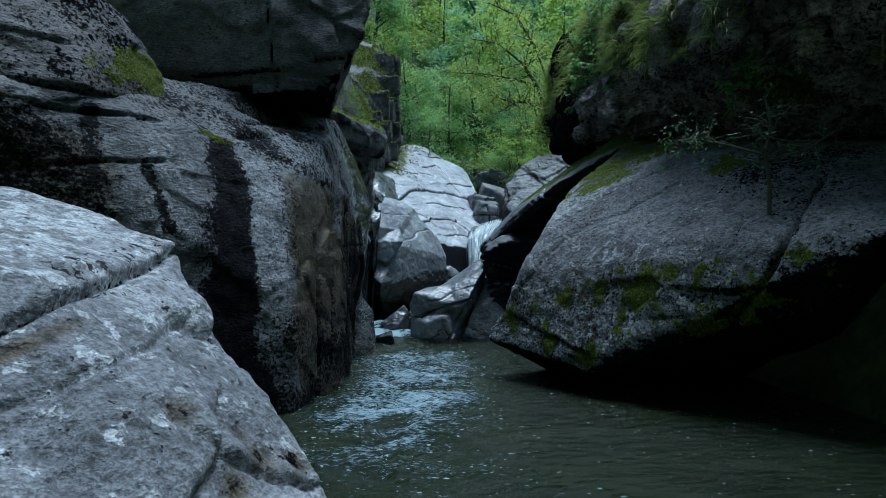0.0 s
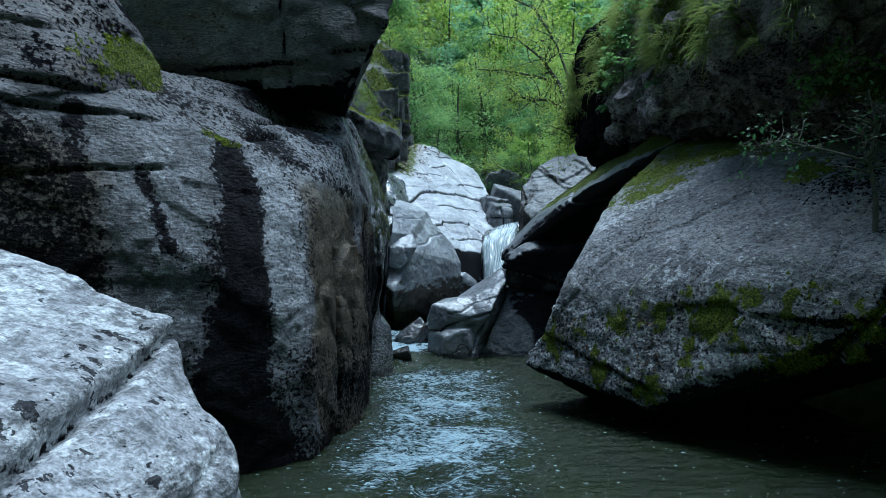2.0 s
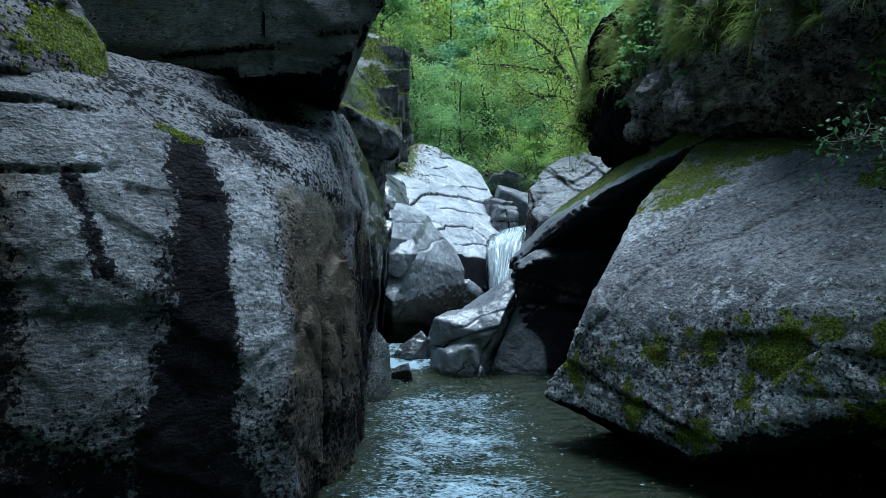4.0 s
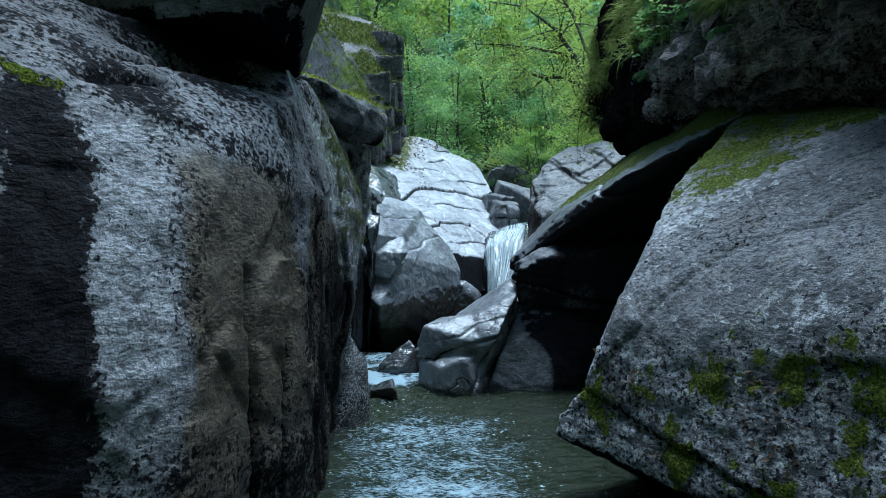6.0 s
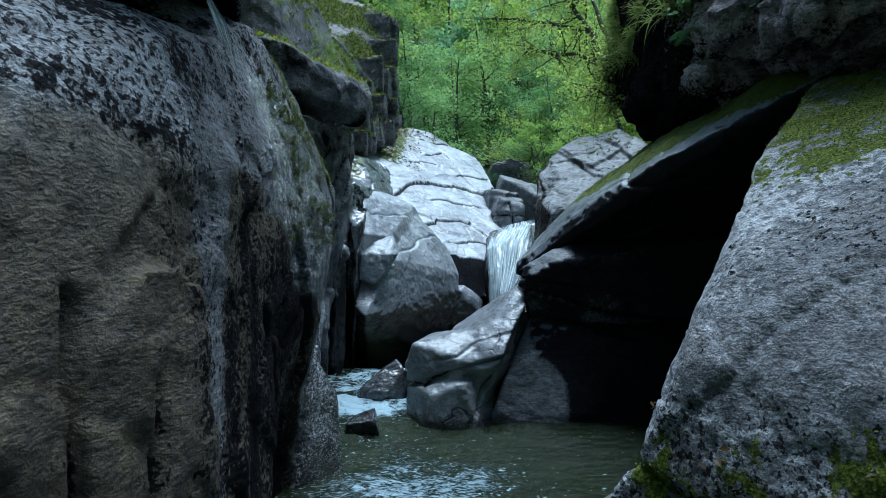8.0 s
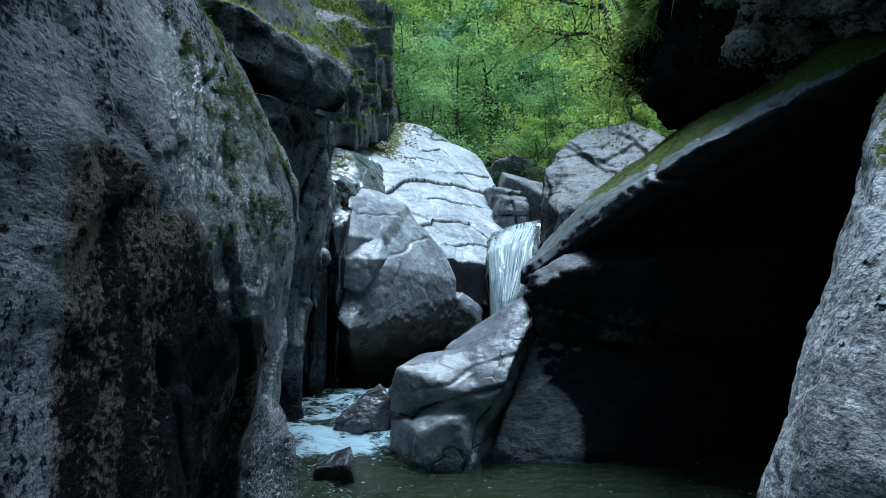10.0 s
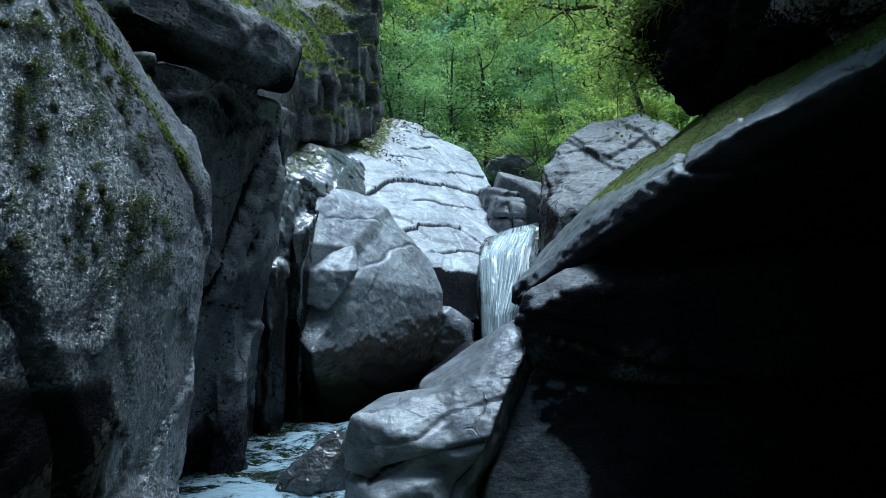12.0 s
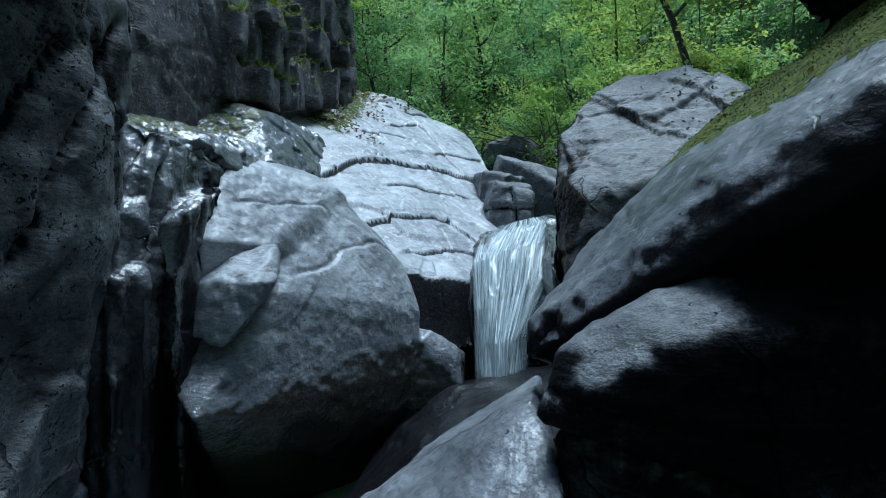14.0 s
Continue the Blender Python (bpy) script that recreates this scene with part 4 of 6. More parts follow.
rock("fall_lip", [
    [(0.5, 17.9, 2.2), (0.75, 17.6, 2.5), (1.0, 18.2, 2.95), (1.95, 18.1, 2.95), (1.85, 17.3, 2.3), (1.0, 17.5, 2.0), (0.7, 20.8, 3.1), (2.1, 20.8, 3.1), (0.6, 17.9, 0.2), (2.0, 17.2, 0.2), (0.7, 21, 0.5), (2.1, 21, 0.5)],
    [(1.6, 16.4, 2.5), (1.75, 16.2, 1.0), (1.5, 16.6, 0.2), (2.3, 16.2, 0.2), (2.3, 18.4, 3.2), (1.8, 18.3, 3.1), (2.4, 18.4, 0.2), (1.6, 17.6, 2.2)],
], 0.05, 3, ROCK_MID, 0.06, 0.6, 0.05, 0.6, (1, 1, 1), [], lambda p, n, s: dict(stain=0.6, rust=0.3, wet=0.8), 57, "wet dark rock lip behind the waterfall", "rock", "structure")
rock("gully_rock", [
    [(0.35, 13.0, 1.25), (0.35, 15.6, 1.05), (0.95, 13.0, 1.3), (1.9, 13.0, 1.5), (1.9, 16.6, 1.3), (0.5, 17.0, 1.0), (-0.3, 16.6, 0.6), (-0.9, 13.2, -0.2), (-0.7, 15.0, 0.2), (-1.0, 12.8, -0.8), (2, 12.8, -0.8), (2, 17, -0.8), (-1.0, 17, -0.8)],
], 0.05, 6, ROCK_MID, 0.1, 0.9, 0.03, 0.7, (1, 0.7, 1), [], m_gully, 59, "dark wet rock in the gully under the fall", "rock", "structure")


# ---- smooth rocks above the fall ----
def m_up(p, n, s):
    # faces that point down are a tone darker
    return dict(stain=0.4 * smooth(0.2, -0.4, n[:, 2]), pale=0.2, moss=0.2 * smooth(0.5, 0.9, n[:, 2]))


rock("rounded_ledge", [
    [(0.95, 19.6, 3.1), (1.75, 19.3, 3.1), (1.85, 19.5, 3.75), (1.2, 19.8, 4.0), (1.9, 20.6, 4.05), (1.0, 21.2, 4.2), (2.0, 21.2, 3.0), (0.8, 21.0, 3.0)],
    [(0.85, 20.4, 3.4), (1.5, 20.3, 4.2), (1.0, 20.6, 4.35), (1.9, 21.2, 4.3), (0.8, 22.0, 4.5), (2.0, 22.0, 3.4), (0.8, 22, 3.4)],
], 0.04, 6, ROCK_MID, 0.05, 0.6, 0.03, 0.8, (0.7, 0.7, 1.8), [
    (1.4, 19.6, 3.5, 0.05, 0.0, 1, 0.03, 0.08, 0.05, 0.03, 1.0),
    (1.5, 19.5, 3.4, 1, 0.0, 0.1, 0.03, 0.08, 0.05, 0.0, 0.6),
], m_up, 61, "low rounded grey ledge beside the stream", "rock")
rock("smooth_boulder", [
    [(1.2, 22.4, 4.2), (1.5, 22.0, 4.9), (2.3, 21.6, 4.6), (2.7, 21.0, 4.0), (2.8, 21.2, 3.0), (1.4, 22, 3.2), (1.5, 23.5, 5.3), (3.0, 23.2, 4.8), (3.2, 23, 3.0), (1.2, 24, 3.4)],
], 0.05, 8, ROCK_MID, 0.06, 0.8, 0.0, 0.8, (1, 1, 1), [], m_up, 67, "smooth grey boulder at the head of the stream", "boulder")
rock("back_boulder", [
    [(1.2, 25.2, 5.0), (1.4, 25.0, 5.9), (2.2, 24.8, 6.1), (3.4, 24.4, 5.4), (3.5, 24.6, 4.2), (1.0, 25.2, 4.2), (1.5, 26.4, 6.0), (3.4, 26.2, 5.6), (3.5, 26, 4), (1, 26.5, 4)],
], 0.06, 5, ROCK_WALL, 0.1, 0.8, 0.08, 0.8, (1, 1, 1), [], m_up, 71, "rough brownish boulder below the trees", "boulder")


def m_stone(p, n, s):
    return dict(stain=0.3 * smooth(0.35, 0.1, p[:, 2]) + 0.5, wet=0.7, rust=0.4)


rock("pointed_stone", [[(-1.55, 12.0, -0.2), (-1.42, 11.95, 0.36), (-1.0, 11.9, 0.3), (-0.92, 12.15, 0.74), (-0.82, 12.1, 0.62), (-0.72, 12.3, -0.2), (-0.9, 12.6, 0.62), (-1.3, 12.5, 0.42), (-1.0, 12.75, -0.2)]],
     0.025, 1, ROCK_WORN, 0.015, 0.5, 0.012, 0.4, (1, 1, 1), [], m_stone, 73, "dark wet pointed stone in the rapid", "stone", group="stones in the rapid")
rock("round_stone", [[(-1.5, 11.0, -0.2), (-1.38, 10.92, 0.16), (-1.06, 10.86, 0.22), (-0.92, 11.0, -0.2), (-1.1, 11.3, 0.26), (-1.45, 11.3, 0.14), (-1.2, 11.45, -0.2)]],
     0.02, 5, ROCK_MID, 0.02, 0.4, 0.0, 0.4, (1, 1, 1), [], m_stone, 79, "rounded brown stone half under water", "stone", group="stones in the rapid")
rock("flat_stone", [[(-0.85, 12.3, -0.2), (-0.85, 12.25, 0.55), (-0.6, 12.2, 0.6), (-0.55, 12.2, -0.2), (-0.5, 12.5, 0.72), (-0.8, 12.6, 0.66), (-0.6, 12.7, -0.2)]],
     0.02, 3, ROCK_WORN, 0.02, 0.4, 0.02, 0.4, (1, 1, 1), [], m_stone, 83, "flat dark stone beside the white water", "stone", group="stones in the rapid")


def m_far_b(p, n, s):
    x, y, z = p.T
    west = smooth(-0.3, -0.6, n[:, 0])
    # brown west face; its shade and the undersides' put into the colour
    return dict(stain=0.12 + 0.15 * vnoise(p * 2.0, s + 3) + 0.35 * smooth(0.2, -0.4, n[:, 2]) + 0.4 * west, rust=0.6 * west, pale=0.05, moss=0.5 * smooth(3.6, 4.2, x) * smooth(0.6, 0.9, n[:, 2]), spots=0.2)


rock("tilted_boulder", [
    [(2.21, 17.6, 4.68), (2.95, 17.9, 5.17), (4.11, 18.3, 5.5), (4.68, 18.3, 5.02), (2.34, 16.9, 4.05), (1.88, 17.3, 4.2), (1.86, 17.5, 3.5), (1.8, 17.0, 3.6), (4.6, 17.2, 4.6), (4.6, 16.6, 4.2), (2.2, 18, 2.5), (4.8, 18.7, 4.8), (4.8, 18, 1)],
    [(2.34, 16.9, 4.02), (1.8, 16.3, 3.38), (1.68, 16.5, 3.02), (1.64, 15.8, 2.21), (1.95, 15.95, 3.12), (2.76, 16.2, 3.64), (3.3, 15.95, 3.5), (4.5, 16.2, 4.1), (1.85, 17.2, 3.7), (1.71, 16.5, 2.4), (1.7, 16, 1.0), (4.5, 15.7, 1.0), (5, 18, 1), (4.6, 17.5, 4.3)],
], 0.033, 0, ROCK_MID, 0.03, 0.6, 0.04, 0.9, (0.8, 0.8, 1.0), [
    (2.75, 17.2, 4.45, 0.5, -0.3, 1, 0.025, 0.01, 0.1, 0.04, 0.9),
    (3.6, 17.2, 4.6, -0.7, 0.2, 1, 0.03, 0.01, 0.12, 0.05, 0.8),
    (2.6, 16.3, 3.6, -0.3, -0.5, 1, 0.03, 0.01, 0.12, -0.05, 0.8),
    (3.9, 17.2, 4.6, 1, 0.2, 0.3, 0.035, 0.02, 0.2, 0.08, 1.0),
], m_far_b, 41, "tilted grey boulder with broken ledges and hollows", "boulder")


def m_near(p, n, s):
    x, y, z = p.T
    tufts = np.zeros(len(x))
    for px, py, pz, r in ((1.05, 7.0, 0.88, 0.3), (1.3, 6.6, 0.62, 0.22), (1.6, 6.1, 0.5, 0.2), (1.75, 6.38, 1.42, 0.17), (1.55, 6.42, 1.05, 0.2), (2.19, 5.59, 1.1, 0.26), (2.36, 5.3, 1.26, 0.2), (2.59, 5.09, 1.06, 0.3), (2.8, 4.94, 1.15, 0.32), (1.95, 5.9, 1.25, 0.25), (2.1, 5.75, 0.8, 0.15), (3.25, 4.5, 1.35, 0.2)):
        tufts = np.maximum(tufts, np.exp(-((x - px) ** 2 + (y - py) ** 2 + (z - pz) ** 2) / (1.5 * r) ** 2))
    patch = smooth(-0.15, 0.35, fbm(p * 3.4, 4, s + 5, 0.65))
    top = smooth(2.7, 3.1, z + 0.3 * n[:, 2] - 0.25 * (x - 2.6) + 0.25 * vnoise(p * 1.7, s)) * smooth(6.4, 6.9, y)
    top = np.maximum(top, np.exp(-((x - 3.28) ** 2 + (y - 5.9) ** 2) / 0.13) * smooth(0.4, 0.65, n[:, 2]) * smooth(2.3, 2.5, z))
    core = smooth(0.9, 1.4, z) * smooth(7.8, 7.0, y + 0.3 * x - 0.6)
    low = smooth(1.9, 1.0, z + 0.35 * vnoise(p * 1.3, s + 33))
    # blackened undersides carry the boulder's own shade in their colour
    return dict(moss=np.maximum(0.95 * tufts * (0.35 + 0.75 * patch), 0.8 * top * (0.62 + 0.55 * patch)), spots=0.55 * low + 0.1, pale=0.18 + 0.3 * low + 0.4 * smooth(7.0, 7.6, y + 0.2 * z - 0.3) * smooth(3.0, 2.6, z),
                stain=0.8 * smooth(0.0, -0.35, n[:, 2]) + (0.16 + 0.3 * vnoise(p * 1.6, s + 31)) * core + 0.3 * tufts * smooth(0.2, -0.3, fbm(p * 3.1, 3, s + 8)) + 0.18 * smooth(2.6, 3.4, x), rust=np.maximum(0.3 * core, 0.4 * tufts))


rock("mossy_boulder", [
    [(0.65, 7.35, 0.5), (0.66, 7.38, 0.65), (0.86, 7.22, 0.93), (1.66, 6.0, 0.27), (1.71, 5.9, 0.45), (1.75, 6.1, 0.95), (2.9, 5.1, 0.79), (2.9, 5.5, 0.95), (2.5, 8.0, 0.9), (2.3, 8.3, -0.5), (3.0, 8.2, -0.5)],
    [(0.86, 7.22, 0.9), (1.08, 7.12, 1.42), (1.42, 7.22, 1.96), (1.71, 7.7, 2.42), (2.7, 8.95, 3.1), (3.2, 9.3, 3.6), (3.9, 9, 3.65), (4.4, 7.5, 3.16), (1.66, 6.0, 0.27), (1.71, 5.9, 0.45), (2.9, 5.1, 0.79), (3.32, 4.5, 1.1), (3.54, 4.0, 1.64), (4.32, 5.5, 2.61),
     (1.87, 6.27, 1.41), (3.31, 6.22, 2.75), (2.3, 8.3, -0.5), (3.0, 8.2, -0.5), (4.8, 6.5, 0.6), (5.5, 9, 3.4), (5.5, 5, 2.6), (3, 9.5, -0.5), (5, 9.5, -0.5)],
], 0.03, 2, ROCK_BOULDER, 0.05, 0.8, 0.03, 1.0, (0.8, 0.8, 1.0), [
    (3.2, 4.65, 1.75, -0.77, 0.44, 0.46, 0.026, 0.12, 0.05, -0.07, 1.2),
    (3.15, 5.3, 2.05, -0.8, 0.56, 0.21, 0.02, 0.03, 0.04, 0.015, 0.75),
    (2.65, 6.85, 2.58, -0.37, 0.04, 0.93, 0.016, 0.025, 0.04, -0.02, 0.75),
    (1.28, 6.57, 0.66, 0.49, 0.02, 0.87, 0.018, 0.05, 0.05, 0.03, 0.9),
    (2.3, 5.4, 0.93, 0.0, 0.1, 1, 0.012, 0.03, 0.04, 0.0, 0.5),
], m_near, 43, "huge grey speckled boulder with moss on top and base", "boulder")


def m_cliff_r(p, n, s):
    x, y, z = p.T
    curtain = np.exp(-(((y - 7.9) / 0.55) ** 2 + ((z - 4.75) / 0.5) ** 2))
    cushion = np.exp(-(((y - 6.1) / 0.5) ** 2 + ((z - 3.55) / 0.25) ** 2))
    streak = smooth(-0.1, 0.25, fbm(p * np.array((1.6, 1.6, 0.5)), 3, s + 9)) * smooth(4.4, 5.0, z) * smooth(12.0, 11.0, y)
    # downward faces and the far end painted dark, as if in shade
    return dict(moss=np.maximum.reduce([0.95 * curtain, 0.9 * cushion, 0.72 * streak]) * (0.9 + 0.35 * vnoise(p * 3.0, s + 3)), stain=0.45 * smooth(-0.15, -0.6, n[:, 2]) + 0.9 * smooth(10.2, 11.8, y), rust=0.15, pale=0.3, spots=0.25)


def cliff_steps(r):
    """Jutting blocks that break the cliff's face into ledges and clefts."""
    out = []
    for k in range(46):
        y, z = r.uniform(4.2, 13.2), r.uniform(3.9, 6.4)
        face = np.interp(y, (4.5, 7.2, 10.0, 12.0, 13.6), (3.7, 3.12, 2.84, 2.92, 2.86)) + 0.32 * max(0.0, z - 4.5)
        if z < 4.0 + 0.12 * abs(y - 8):
            z += 0.4
        out.append(block(face - r.uniform(0.02, 0.2), face + 1.2, y - r.uniform(0.25, 0.55), y + r.uniform(0.25, 0.55), z - r.uniform(0.15, 0.35), z + r.uniform(0.15, 0.4), r, 0.1))
    return out


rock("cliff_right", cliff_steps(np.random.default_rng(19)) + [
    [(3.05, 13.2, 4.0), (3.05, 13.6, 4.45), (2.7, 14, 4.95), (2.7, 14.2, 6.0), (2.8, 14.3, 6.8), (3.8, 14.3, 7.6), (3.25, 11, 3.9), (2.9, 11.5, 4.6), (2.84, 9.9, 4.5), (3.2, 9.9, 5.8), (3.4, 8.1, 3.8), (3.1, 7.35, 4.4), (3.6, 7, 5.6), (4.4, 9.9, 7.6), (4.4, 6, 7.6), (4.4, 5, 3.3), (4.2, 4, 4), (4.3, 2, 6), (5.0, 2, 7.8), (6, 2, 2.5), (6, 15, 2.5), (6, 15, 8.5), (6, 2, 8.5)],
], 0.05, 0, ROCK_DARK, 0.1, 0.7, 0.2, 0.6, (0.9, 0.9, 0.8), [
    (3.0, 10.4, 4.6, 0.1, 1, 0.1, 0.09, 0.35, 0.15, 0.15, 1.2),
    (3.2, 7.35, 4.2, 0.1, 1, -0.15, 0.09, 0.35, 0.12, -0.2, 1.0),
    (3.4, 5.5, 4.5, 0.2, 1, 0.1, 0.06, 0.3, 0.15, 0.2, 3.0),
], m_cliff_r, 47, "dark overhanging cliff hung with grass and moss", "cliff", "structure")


FORE_HOLLOWS = ((-0.465, 0.83, 1.09, 0.06), (-0.42, 0.95, 1.05, 0.035), (-0.38, 1.0, 1.01, 0.05), (-0.33, 1.0, 0.96, 0.06), (-0.56, 0.57, 1.1, 0.045), (-0.53, 0.55, 1.06, 0.035), (-0.35, 0.85, 0.93, 0.06), (-0.27, 1.08, 0.91, 0.05))


def near_hollows(p):
    return np.max([np.exp(-(((p - np.array(h[:3])) ** 2).sum(1)) / h[3] ** 2) for h in FORE_HOLLOWS], axis=0)


def m_fore(p, n, s):
    x, y, z = p.T
    hole = near_hollows(p)
    over = z - 1.402 + 0.35 * (-x - 0.85) - 0.25 * (y - 1.2)
    tan = np.exp(-((over + 0.055) / 0.03) ** 2) * smooth(1.15, 0.75, y)
    low = smooth(1.05, 0.9, z)
    freckle = smooth(0.0, 0.4, fbm(p * 3.0, 3, s))
    return dict(pale=0.3 + 0.2 * smooth(1.3, 1.6, z), spots=0.06 + 0.3 * freckle + 0.2 * low + 0.25 * smooth(0.0, 0.05, over) * smooth(0.14, 0.08, over) + 0.3 * hole,
                moss=0.36 * hole * smooth(-0.1, 0.3, fbm(p * 6.0, 2, s + 6)), stain=np.maximum(0.45 * hole + 0.08 * smooth(0.0, 0.3, fbm(p * 9.0, 3, s + 11)), 0.18 * low), rust=0.12 + 0.45 * tan + 0.5 * hole + 0.12 * low)


rock("lichen_boulder", [
    [(-1.6, 1.75, 1.75), (-1.2, 1.8, 1.64), (-0.93, 1.72, 1.53), (-0.76, 1.55, 1.3), (-0.45, 1.35, 1.02), (-0.2, 1.1, 0.87), (-0.1, 0.9, 0.72), (-0.47, 0.79, 1.1), (-0.85, 0.845, 1.4), (-0.55, 0.6, 1.08), (-0.62, 0.3, 1.05), (-1.6, 0.2, 1.55), (-2.0, 0, 1.65), (-2.0, 1.9, 1.82),
     (-2.0, -0.4, -0.2), (0.1, 0.8, -0.2), (0.05, 1.2, -0.2), (-0.4, 2.0, -0.2), (-2.0, 2.2, -0.2), (-0.6, -0.3, 0.6), (-0.2, 0.3, 0.4)],
], 0.013, 4, ROCK_LICHEN, 0.035, 0.5, 0.008, 0.35, (1, 1, 1), [
    (-0.85, 1.2, 1.402, -0.35, -0.25, 1, 0.009, 0.035, 0.025, 0.025, 1.3),
    (-0.62, 0.95, 1.23, 0.0, -0.14, 1, 0.006, 0.014, 0.035, 0.01, 0.62),
    (-0.62, 0.7, 1.17, 0.1, -0.2, 1, 0.005, 0.008, 0.03, 0.004, 0.3),
    (-0.7, 1.4, 1.28, 0.5, 0.1, 1, 0.008, 0.025, 0.03, 0.02, 0.22),
    (-0.5, 1.25, 1.1, 1, -0.2, 0.6, 0.006, 0.012, 0.03, 0.006, 0.16),
    (-0.45, 0.85, 1.02, -0.3, -0.5, 1, 0.007, 0.015, 0.06, 0.02, 0.3),
    (-0.36, 1.0, 0.97, 0.3, 0.5, 1, 0.007, 0.018, 0.05, 0.02, 0.25),
], m_fore, 53, "pale lichen-crusted boulder crossed by thin cracks", "boulder", fine=0.01, shape=lambda p, n: -0.02 * near_hollows(p))


# ---- ground under and round the gorge ----
def ground_height(x, y):
    side = np.where(x < 0, smooth(-2.6, -5.5, x) * (4.2 + 0.22 * np.clip(y, 0, 30)), smooth(4.4, 8.5, x) * 8.0 * (1 - 0.8 * smooth(15, 21, y)))
    bed = -0.9 + 0.0 * x
    up = smooth(12.5, 25.0, y) * 4.6
    hill = np.clip(y - 26.0, 0, 400) * 0.62
    hill = hill * (1 - 0.35 * smooth(60, 250, y))
    # wings and back: steep banks out of view, added to block sky light
    wings = np.clip(np.abs(x - 0.5) - 6.5, 0, 40) * 0.95 + np.clip(np.abs(x - 0.5) - 46.5, 0, 400) * 0.3
    wings = wings * (1 - 0.75 * smooth(20, 45, y))
    back = np.clip(-y - 3.5, 0, 5) * 2.6 + np.clip(-y - 8.5, 0, 25) * 1.1 + np.clip(-y - 33, 0, 400) * 0.2
    return bed + np.maximum(side, 0) + up + hill + wings + back


def make_ground():
    g = np.concatenate([-np.geomspace(600, 7, 26), np.linspace(-6.5, 8.5, 61), np.geomspace(9, 600, 26)])
    h = np.concatenate([-np.geomspace(600, 3, 20), np.linspace(-2.5, 30, 80), np.geomspace(31, 700, 34)])
    X, Y = np.meshgrid(g, h)
    P = np.stack([X.ravel(), Y.ravel(), np.zeros(X.size)], 1)
    Z = ground_height(P[:, 0], P[:, 1]) + 0.25 * fbm(P * 0.7, 4, 3) * smooth(-3.0, 3.0, P[:, 1] * 0 + 3)
    P[:, 2] = Z
    w = len(g)
    F = [(j * w + i, j * w + i + 1, (j + 1) * w + i + 1, (j + 1) * w + i) for j in range(len(h) - 1) for i in range(w - 1)]
    me = fresh_mesh("ground", P, F)
    me.polygons.foreach_set("use_smooth", np.ones(len(me.polygons), dtype=bool))
    m, n, l, b = mat_start("forest_floor")
    pos = n.new("ShaderNodeNewGeometry").outputs["Position"]
    c = ramp(n, l, tex_noise(n, l, pos, 3.0, 8, 0.7), [(0.3, (0.03, 0.04, 0.018)), (0.5, (0.06, 0.1, 0.035)), (0.7, (0.1, 0.17, 0.055))])
    l.new(c, b.inputs["Base Color"])
    b.inputs["Roughness"].default_value = 0.95
    me.materials.append(m)
    return tagged(new("ground", me), "brown and green forest ground of the gorge", "ground", "", "structure")


make_ground()


# ---- water ----
def water_material():
    m, n, l, b = mat_start("green_water")
    pos = n.new("ShaderNodeNewGeometry").outputs["Position"]
    foam = attr(n, "foam")
    nz = tex_noise(n, l, pos, 30.0, 7, 0.72, (0.45, 1.5, 1.0))
    # besides real foam, this colour stands in for sky glints on ripples
    fm = edge_mask(n, l, foam, nz, 0.38, 0.86, 2.3)
    fleck = tex_noise(n, l, pos, 34.0, 2, 0.5, (0.45, 1.0, 1.0))
    fl = map_range(n, l, math_node(n, l, "ADD", fleck, math_node(n, l, "MULTIPLY", foam, 0.16)), 0.72, 0.745)
    fm = math_node(n, l, "MAXIMUM", fm, fl)
    deep = ramp(n, l, tex_noise(n, l, pos, 1.2, 3, 0.5), [(0.3, (0.004, 0.008, 0.002)), (0.7, (0.01, 0.016, 0.004))])
    l.new(mix_rgb(n, l, math_node(n, l, "MULTIPLY", fm, 0.85), deep, (0.36, 0.47, 0.55)), b.inputs["Base Color"])
    l.new(math_node(n, l, "ADD", math_node(n, l, "MULTIPLY", fm, 0.4), 0.05), b.inputs["Roughness"])
    b.inputs["IOR"].default_value = 1.33
    b.inputs["Specular IOR Level"].default_value = 0.4
    bp = n.new("ShaderNodeBump")
    bp.inputs["Strength"].default_value, bp.inputs["Distance"].default_value = 0.9, 0.05
    l.new(math_node(n, l, "ADD", tex_noise(n, l, pos, 11.0, 6, 0.66, (0.5, 1.7, 1)), math_node(n, l, "MULTIPLY", fm, 0.3)), bp.inputs["Height"])
    l.new(bp.outputs["Normal"], b.inputs["Normal"])
    return m


WATER = water_material()


def sheet(name, x0, x1, y0, y1, step, height, foam, material):
    g, h = np.arange(x0, x1 + step, step), np.arange(y0, y1 + step, step)
    X, Y = np.meshgrid(g, h)
    P = np.stack([X.ravel(), Y.ravel(), np.zeros(X.size)], 1)
    P[:, 2] = height(P)
    w = len(g)
    a = (np.arange(len(h) - 1)[:, None] * w + np.arange(w - 1)).ravel()
    me = fresh_mesh(name, P, np.stack([a, a + 1, a + w + 1, a + w], 1).tolist())
    me.polygons.foreach_set("use_smooth", np.ones(len(me.polygons), dtype=bool))
    paint(me, "foam", foam(P))
    me.materials.append(material)
    return new(name, me)


